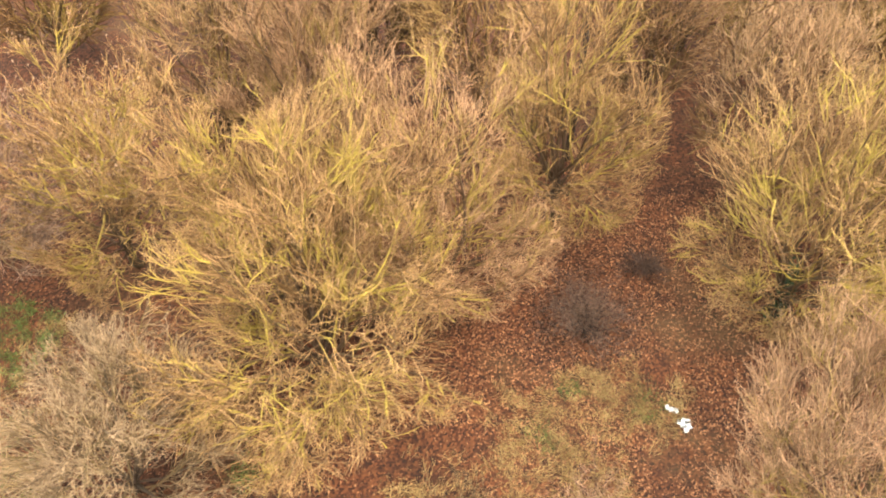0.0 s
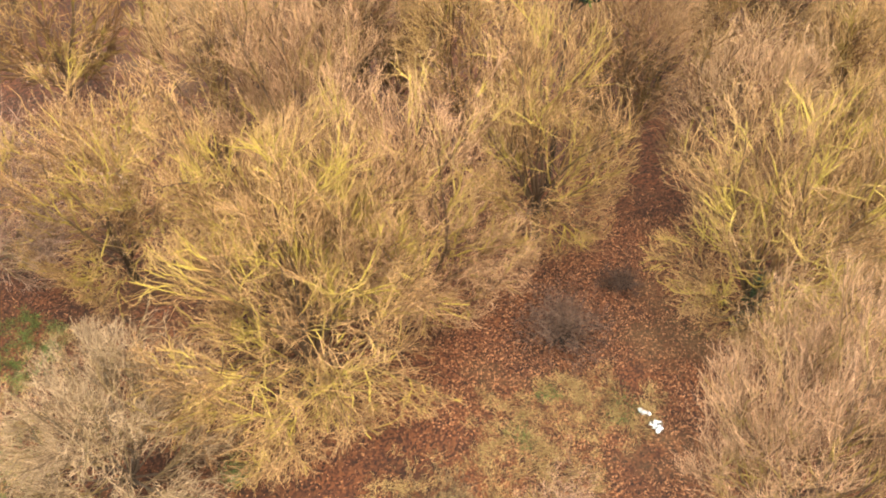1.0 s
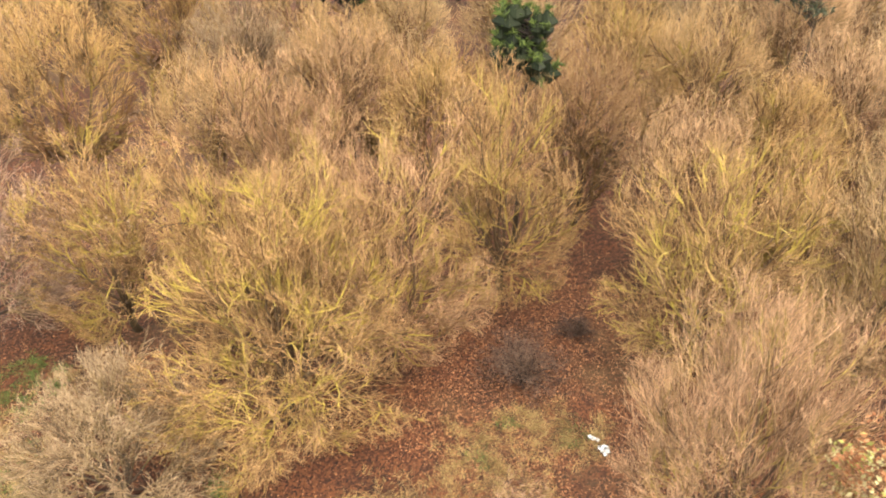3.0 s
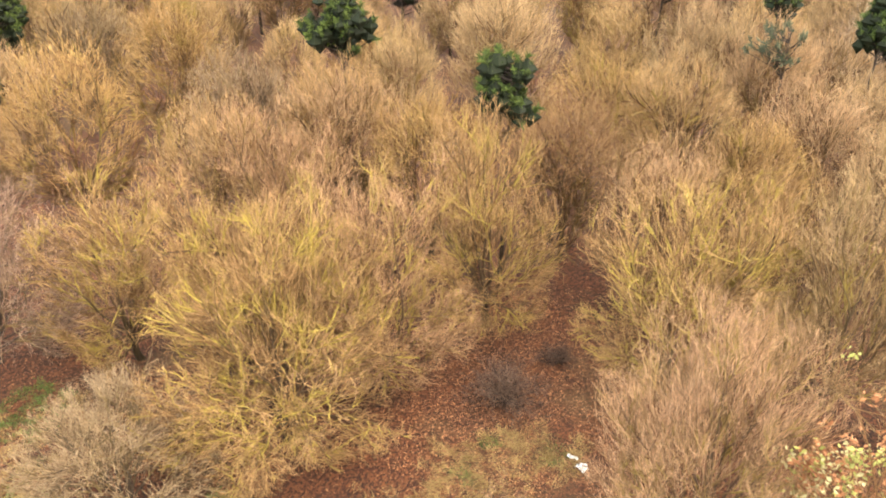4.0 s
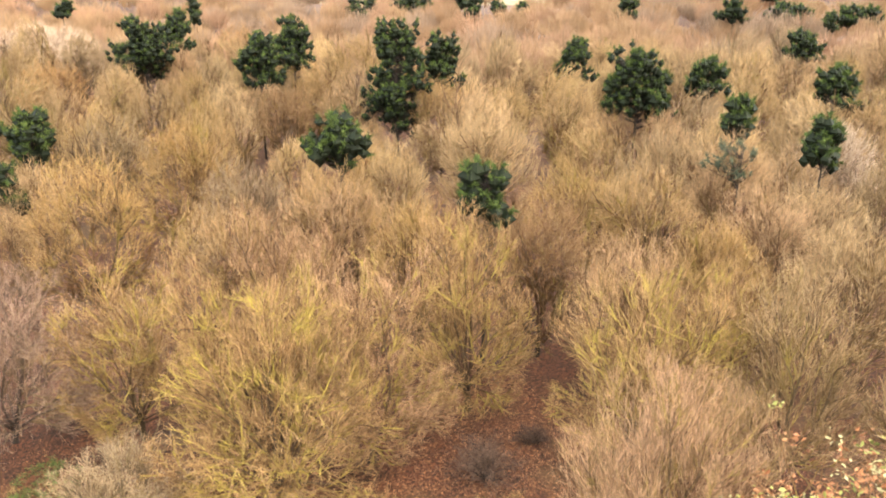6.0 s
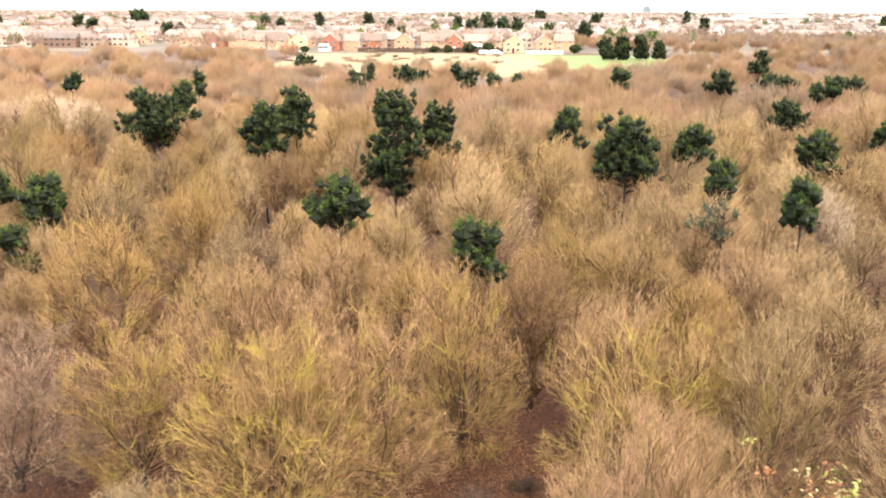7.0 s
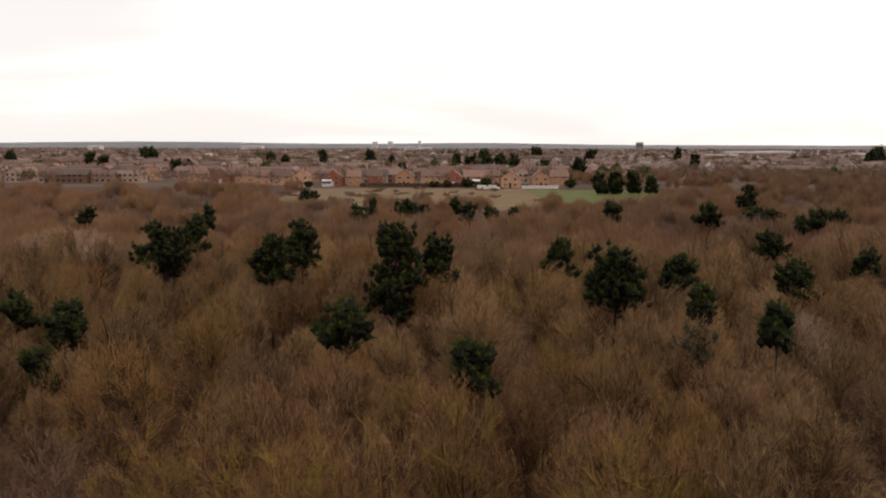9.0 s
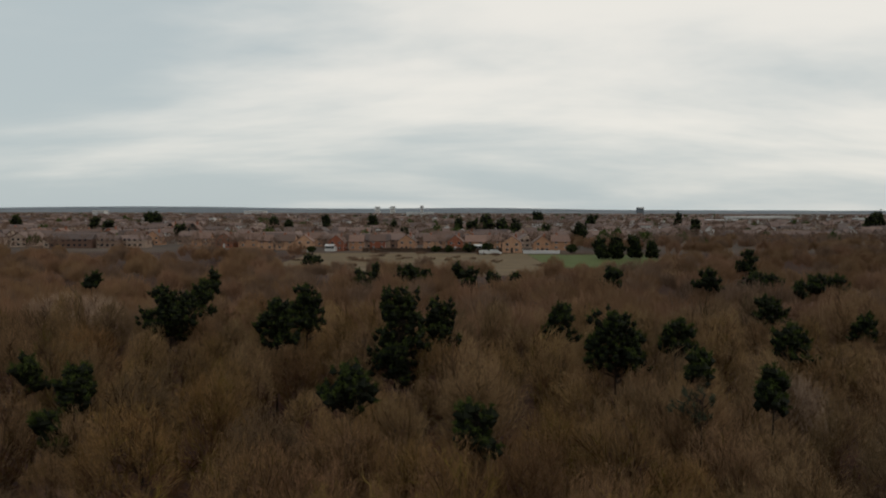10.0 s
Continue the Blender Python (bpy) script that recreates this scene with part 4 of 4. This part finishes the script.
# ---- the clearing: leaves, grass, brambles, rubbish ----
def sprinkle(rng, n, cx, cy, rx, ry):
    a, q = rng.uniform(0, 2 * np.pi, n), np.sqrt(rng.uniform(0, 1, n)) * rng.normal(1, 0.12, n)
    x, y = cx + rx * q * np.cos(a), cy + ry * q * np.sin(a)
    return np.column_stack([x, y, height_at(x, y)])


rng = np.random.default_rng(31)
p = Pieces()
p.leaves(np.concatenate([sprinkle(rng, 22000, 5, 15.5, 5.5, 6.5), sprinkle(rng, 5000, 0, 11, 8, 5), sprinkle(rng, 3000, -10, 14, 4, 4)]) + [0, 0, 0.03], 0.031, rng, 0.75)
tagged(new("fallen_leaves", p.mesh("fallen_leaves", MAT_LEAF)), "scattered curled red-brown fallen leaves on the clearing floor", "leaves", kind="stuff")


def blades(rng, base, height, radius, lean):
    """Grass blades that lie over to the side in which their tuft leans."""
    p = Pieces()
    d = rng.normal(size=(len(base), 3)) * [0.45, 0.45, 0.2] + lean + [0, 0, 0.38]
    p.spikes(base, base + unit(d) * (height * rng.uniform(0.4, 1.3, len(base)))[:, None], radius)
    return p


def leaning(rng, tufts, per):
    a = rng.uniform(0, 6.283, len(tufts))
    return np.repeat(np.column_stack([np.cos(a), np.sin(a), a * 0]) * 0.75, per, 0)


def tufted(rng, tufts, per, spread):
    c = np.repeat(tufts, per, 0)
    c = c + rng.normal(0, spread, c.shape) * [1, 1, 0]
    c[:, 2] = height_at(c[:, 0], c[:, 1]) - 0.01
    return c


straw = np.concatenate([sprinkle(rng, 84, 3.6, 11.9, 2.5, 1.5), sprinkle(rng, 30, 5.0, 12.9, 1.4, 1.1), sprinkle(rng, 60, 1.5, 10, 3, 1), sprinkle(rng, 60, -10.0, 13.2, 2.2, 2.0), sprinkle(rng, 90, -10.4, 9.4, 1.6, 2.4)])
p = blades(rng, tufted(rng, straw, 44, 0.12), 0.30, 0.0075, leaning(rng, straw, 44))
tagged(new("dry_grass", p.mesh("dry_grass", MAT_STRAW)), "flattened tufts of dry straw-coloured grass in the clearing", "grass", kind="stuff")
green = np.concatenate([sprinkle(rng, 90, -11.6, 14.4, 1.2, 1.8), sprinkle(rng, 70, -10.6, 9.6, 1.3, 2.2), sprinkle(rng, 16, -4.7, 10.5, 0.35, 0.5), sprinkle(rng, 22, 5.1, 12.5, 0.4, 0.9), sprinkle(rng, 6, 3.2, 12.9, 0.35, 0.25), sprinkle(rng, 7, 2.3, 11.6, 0.3, 0.5)])
p = blades(rng, tufted(rng, green, 34, 0.10), 0.18, 0.008, leaning(rng, green, 34) * 0.4)
tagged(new("green_grass", p.mesh("green_grass", MAT_GRASS)), "patches of short green grass among the leaves", "grass", kind="stuff")


def bramble(x, y, h, r, n, seed, tint, label):
    rng = np.random.default_rng(seed)
    ob = thing("bramble_bush", x, y, 0, 0, label, "bush", "bushes in the clearing")
    w = Pieces()
    a, inc = rng.uniform(0, 6.283, n), np.radians(rng.uniform(10, 75, n))
    d = np.column_stack([np.sin(inc) * np.cos(a), np.sin(inc) * np.sin(a), np.cos(inc)])
    base = np.column_stack([rng.normal(0, r * 0.25, (n, 2)), np.full(n, -0.03)])
    c = ease_curve(rng, base, d, rng.uniform(0.7, 1.1, n) * h * 1.2, 5, 0.22, -0.08)
    w.tubes(c, np.tile(np.linspace(0.009, 0.004, 5)[None], (n, 1)), 3, 0.0)
    o = part("cane", w.mesh("cane", MAT_BARK), ob)
    o.color = (*tint, 0)
    t = Pieces()
    p1, d1, l1 = sprout(rng, c, np.full(n, h * 0.8), 9, 0.2, 1.0, 55, 0.5)
    t.spikes(p1, p1 + d1 * l1[:, None], 0.006)
    p2 = p1 + d1 * (l1 * 0.5)[:, None]
    t.spikes(p2, p2 + unit(rng.normal(size=p2.shape) + [0, 0, 0.4]) * 0.22, 0.005)
    o = part("brushwood", t.mesh("brushwood", MAT_TWIG), ob)
    o.color = (*tint, 0)


bramble(3.8, 15.0, 1.4, 0.75, 140, 51, (0.088, 0.058, 0.044), "tangled leafless bramble bush with dark purplish stems")
bramble(5.75, 17.1, 0.7, 0.4, 70, 52, (0.066, 0.042, 0.032), "small dark leafless bush on the leaf litter")
bramble(3.2, 9.0, 1.3, 1.3, 80, 53, (0.2132, 0.1394, 0.0984), "low leafless brushwood of greyish pink stems")
bramble(0.6, 9.4, 0.7, 0.9, 50, 54, (0.1312, 0.0984, 0.0492), "low tangle of dull olive stems")


def rubbish(x, y, w, d, seed, turn, label):
    """A crumpled sheet of plastic lying on the leaves."""
    rng = np.random.default_rng(seed)
    nx, ny = 14, 12
    u, v = np.meshgrid(np.linspace(-1, 1, nx), np.linspace(-1, 1, ny))
    z = 0.05 + 0.05 * np.abs(np.sin(3.1 * u + 2 * np.sin(2.3 * v))) * rng.uniform(0.5, 1.2, u.shape)
    X = u * w / 2 * (1 - 0.25 * v * v) + 0.04 * rng.normal(size=u.shape)
    Y = v * d / 2 * (1 - 0.35 * np.abs(u) ** 1.5) + 0.04 * np.sin(4 * u) + 0.03 * rng.normal(size=u.shape)
    i = np.arange(u.size).reshape(u.shape)
    q = np.stack([i[:-1, :-1], i[:-1, 1:], i[1:, 1:], i[1:, :-1]], -1)
    me = mesh_of("sheet", np.stack([X, Y, z], -1), q, (), MAT_PLASTIC, None, True)
    ob = tagged(new("plastic_sheet", me), label, "litter")
    ob.matrix_basis = pose(x, y, float(height_at(x, y)) - 0.03, 0, 0, turn)
    s = ob.modifiers.new("thickness", "SOLIDIFY")
    s.thickness = 0.006


rubbish(5.96, 11.92, 0.24, 0.36, 61, 20, "crumpled white plastic sheet lying on dead leaves")
rubbish(5.72, 12.36, 0.30, 0.06, 62, -25, "torn strip of white plastic lying on dead leaves")

# a tree that still holds its pale leaves
meshes = near_tree_meshes(140, 8.2, 2.1, 0.8, 12, 6, 5, 3, 2, 0.10, 76)
ob = plant(meshes, 11.3, 6.6, 0, RUST, 0.2, "tree holding clusters of pale yellow-green and rusty leaves")
rng = np.random.default_rng(71)
tips = meshes[3]
pick = tips[(tips[:, 2] > 2.5) & (rng.uniform(size=len(tips)) < 0.5)]
for word, mat, some, size in (("pale_leaves", MAT_PALE_LEAF, pick[::6], 0.07), ("olive_leaves", MAT_OLIVE_LEAF, pick[1::6], 0.075), ("rusty_leaves", MAT_ORANGE_LEAF, pick[2::3], 0.08)):
    p = Pieces()
    c = np.repeat(some, 12, 0) + rng.normal(0, 0.13, (len(some) * 12, 3))
    p.leaves(c, size, rng, 0.4)
    part(word, p.mesh(word, mat), ob)


# ---- gardens and buildings at the edge of town ----
def garden_room(x, y, w, d, label):
    """A low white garden room: frame, panes and a pitched top."""
    ob = thing("conservatory", x, y, 0, 0, label, "garden room", "garden rooms of the houses")
    p = Pieces()
    p.box(-w / 2, -d / 2, -0.1, w / 2, d / 2, 1.2)
    for k in range(5):
        cx = -w / 2 + 0.06 + k * (w - 0.12) / 4
        p.box(cx - 0.06, -d / 2, 0.7, cx + 0.06, -d / 2 + 0.12, 2.3)
    p.box(-w / 2, d / 2 - 0.15, 0.7, w / 2, d / 2, 2.3)
    part("frame", p.mesh("frame", MAT_WHITE), ob)
    for k in range(4):
        g = Pieces()
        x0 = -w / 2 + 0.13 + k * (w - 0.12) / 4
        g.box(x0, -d / 2 + 0.04, 1.2, x0 + (w - 0.12) / 4 - 0.14, -d / 2 + 0.08, 2.28)
        part("pane", g.mesh("pane", MAT_GLASS), ob)
    r = Pieces()
    e = w / 2 + 0.15
    r.add([(-e, -d / 2 - 0.15, 2.3), (e, -d / 2 - 0.15, 2.3), (e, d / 2, 2.9), (-e, d / 2, 2.9), (-e, -d / 2 - 0.15, 2.4), (e, -d / 2 - 0.15, 2.4), (e, d / 2, 3.0), (-e, d / 2, 3.0)], [(0, 3, 2, 1), (4, 5, 6, 7), (0, 1, 5, 4), (1, 2, 6, 5), (2, 3, 7, 6), (3, 0, 4, 7)])
    part("top", r.mesh("top", MAT_WHITE), ob)


for x, y, w, d in ((-49, 359.4, 4, 3.2), (17, 362.4, 5, 3.2)):
    garden_room(x, y, w, d, "low white garden room built against a brick house")


def garden_wall(x, y, w, h, label):
    ob = thing("garden_wall", x, y, 0, 0, label, "wall")
    p = Pieces()
    p.box(-w / 2, -0.12, -0.1, w / 2, 0.12, h)
    part("wall", p.mesh("wall", MAT_WHITE), ob)
    for k in range(int(w / 3) + 1):
        q = Pieces()
        cx = -w / 2 + k * w / int(w / 3)
        q.box(cx - 0.2, -0.2, -0.1, cx + 0.2, 0.2, h + 0.25)
        part("pier", q.mesh("pier", MAT_WHITE), ob)


garden_wall(43, 343.0, 15, 1.3, "low white wall before the gabled house")
garden_wall(-27, 357.0, 9, 1.1, "low white wall along a back garden")
garden_wall(-58, 356.0, 6, 1.2, "low white wall along a back garden")


def van(x, y, turn):
    ob = thing("van", x, y, 0, turn, "small white van parked on the grass near houses", "van", "vans by the meadow")
    p = Pieces()
    side = [(-2.4, 0.4), (2.3, 0.4), (2.4, 1.0), (1.6, 1.15), (1.0, 1.9), (-2.3, 1.95), (-2.4, 1.0)]
    v = [(a, -0.9, b) for a, b in side] + [(a, 0.9, b) for a, b in side]
    n = len(side)
    p.add(v, [(i, (i + 1) % n, n + (i + 1) % n, n + i) for i in range(n)], [(0, i + 1, i) for i in range(1, n - 1)] + [(n, n + i, n + i + 1) for i in range(1, n - 1)])
    part("body", p.mesh("body", MAT_WHITE), ob)
    g = Pieces()
    g.add([(1.58, -0.75, 1.2), (1.58, 0.75, 1.2), (1.06, 0.75, 1.86), (1.06, -0.75, 1.86)], [(0, 1, 2, 3)])
    part("windscreen", g.mesh("windscreen", MAT_GLASS), ob).location = (0.03, 0, 0.02)
    for wx in (-1.5, 1.5):
        for wy in (-0.82, 0.82):
            t = Pieces()
            t.tubes(np.array([[(wx, wy - 0.1, 0.33), (wx, wy, 0.33), (wx, wy + 0.1, 0.33)]]), np.array([[0.27, 0.33, 0.27]]), 14)
            part("wheel", t.mesh("wheel", MAT_TYRE), ob)


van(18.5, 332, 12)
van(23.0, 334, -20)

# a board fence along the gardens
fence = thing("fence", 0, 0, 0, 0, "dark weathered board fence along the back gardens", "fence")
for k in range(40):
    p = Pieces()
    x0 = -34 + k * 1.55
    y0 = 353.5 + 0.6 * math.sin(k * 0.35)
    p.box(x0, y0 - 0.03, -0.05, x0 + 1.5, y0 + 0.03, 1.75 + 0.05 * math.sin(k * 1.7))
    part("panel", p.mesh("panel", MAT_FENCE), fence)


def shrub(x, y, h, r, seed):
    rng = np.random.default_rng(seed)
    ob = thing("evergreen_bush", x, y, 0, 0, "rounded dark evergreen bush beside the back gardens", "bush", "bushes by the meadow")
    c, k = Pieces(), Pieces()
    for _ in range(40):
        d = unit(rng.normal(size=3)) * [r * 0.7, r * 0.7, h * 0.35] + [0, 0, h * 0.5]
        e = unit(rng.normal(size=(24, 3)))
        c.spikes(d + e * 0.2, d + e * rng.uniform(0.6, 1.0, (24, 1)), 0.14)
    # one dark lump added as the shade within the bush
    o = np.array([[1, 0, 0], [0, 1, 0], [-1, 0, 0], [0, -1, 0], [0, 0, 1], [0, 0, -1]]) * [r * 0.8, r * 0.8, h * 0.45] + [0, 0, h * 0.45]
    k.add(o, None, [(0, 1, 4), (1, 2, 4), (2, 3, 4), (3, 0, 4), (1, 0, 5), (2, 1, 5), (3, 2, 5), (0, 3, 5)])
    part("crown", c.mesh("crown", MAT_NEEDLE), ob)
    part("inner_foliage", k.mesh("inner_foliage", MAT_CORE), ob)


for k, (x, y, h, r) in enumerate([(12.5, 349, 4.5, 3.6), (20.5, 350, 4.8, 3.4), (-2, 352, 3.0, 2.4), (4, 352, 3.2, 2.2), (56, 346, 4.0, 3.0), (-56, 352, 2.6, 2.2)]):
    shrub(x, y, h, r, 800 + k)


def block(name, x, y, w, d, h, mat, label, category, cap=None, rows=2):
    """A plain large building with a parapet and bands of windows."""
    ob = thing(name, x, y, 0, 0, label, category)
    p = Pieces()
    p.box(-w / 2, -d / 2, -0.2, w / 2, d / 2, h)
    part("wall", p.mesh("wall", mat), ob)
    p = Pieces()
    p.box(-w / 2 - 0.4, -d / 2 - 0.4, h, w / 2 + 0.4, d / 2 + 0.4, h + (cap or 0.8))
    part("roof", p.mesh("roof", MAT_WHITE), ob)
    for k in range(rows):
        g = Pieces()
        z = h * (k + 0.5) / rows
        g.box(-w * 0.46, -d / 2 - 0.12, z - h / rows * 0.07, w * 0.46, -d / 2 - 0.02, z + h / rows * 0.07)
        part("window", g.mesh("window", MAT_GLASS), ob)


block("warehouse", -61, 2070, 66, 30, 9, MAT_WHITE, "long white factory hall far off in town", "warehouse", 1.5)
block("chimney_tower", -56, 2040, 7, 7, 25, MAT_WHITE, "tall white tower beside the factory hall", "tower", 2, 6)
block("tower_block", -228, 2850, 16, 16, 24, MAT_WHITE, "distant pale tower block above the roofs", "tower block", 3, 8)
block("tower_block", -178, 2870, 16, 16, 25, MAT_WHITE, "distant pale tower block above the roofs", "tower block", 3, 8)
# this block takes the hills' haze-tinted colour
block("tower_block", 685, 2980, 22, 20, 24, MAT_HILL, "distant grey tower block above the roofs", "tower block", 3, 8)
block("warehouse", 445, 1225, 66, 30, 8, MAT_WHITE, "long white factory hall far off in town", "warehouse", 1)
block("warehouse", 520, 1330, 46, 30, 8, MAT_WHITE, "long white factory hall far off in town", "warehouse", 1)
block("warehouse", 330, 1010, 26, 16, 6, MAT_WHITE, "white works building among the distant roofs", "warehouse", 1)
block("warehouse", 560, 1120, 24, 16, 7, MAT_WHITE, "white works building among the distant roofs", "warehouse", 1)
block("warehouse", -394, 1110, 18, 12, 5, MAT_WHITE, "white works building among the distant roofs", "warehouse", 1)
block("warehouse", -330, 1180, 15, 12, 4.5, MAT_WHITE, "white works building among the distant roofs", "warehouse", 1)
block("warehouse", -980, 2400, 34, 30, 11, MAT_WHITE, "white works building among the distant roofs", "warehouse", 2)
block("warehouse", -560, 2500, 60, 40, 11, MAT_WHITE, "white works building among the distant roofs", "warehouse", 2)
house(171, 532, 5, 7, 8, 5.5, 3.0, MAT_WHITE, "white rendered house at the far edge of the wood")
for x in (-183, -168):
    house(x, 560, 0, 9, 10, 4.6, 4.4, MAT_DARK, "black boarded house with a steep gable in town")
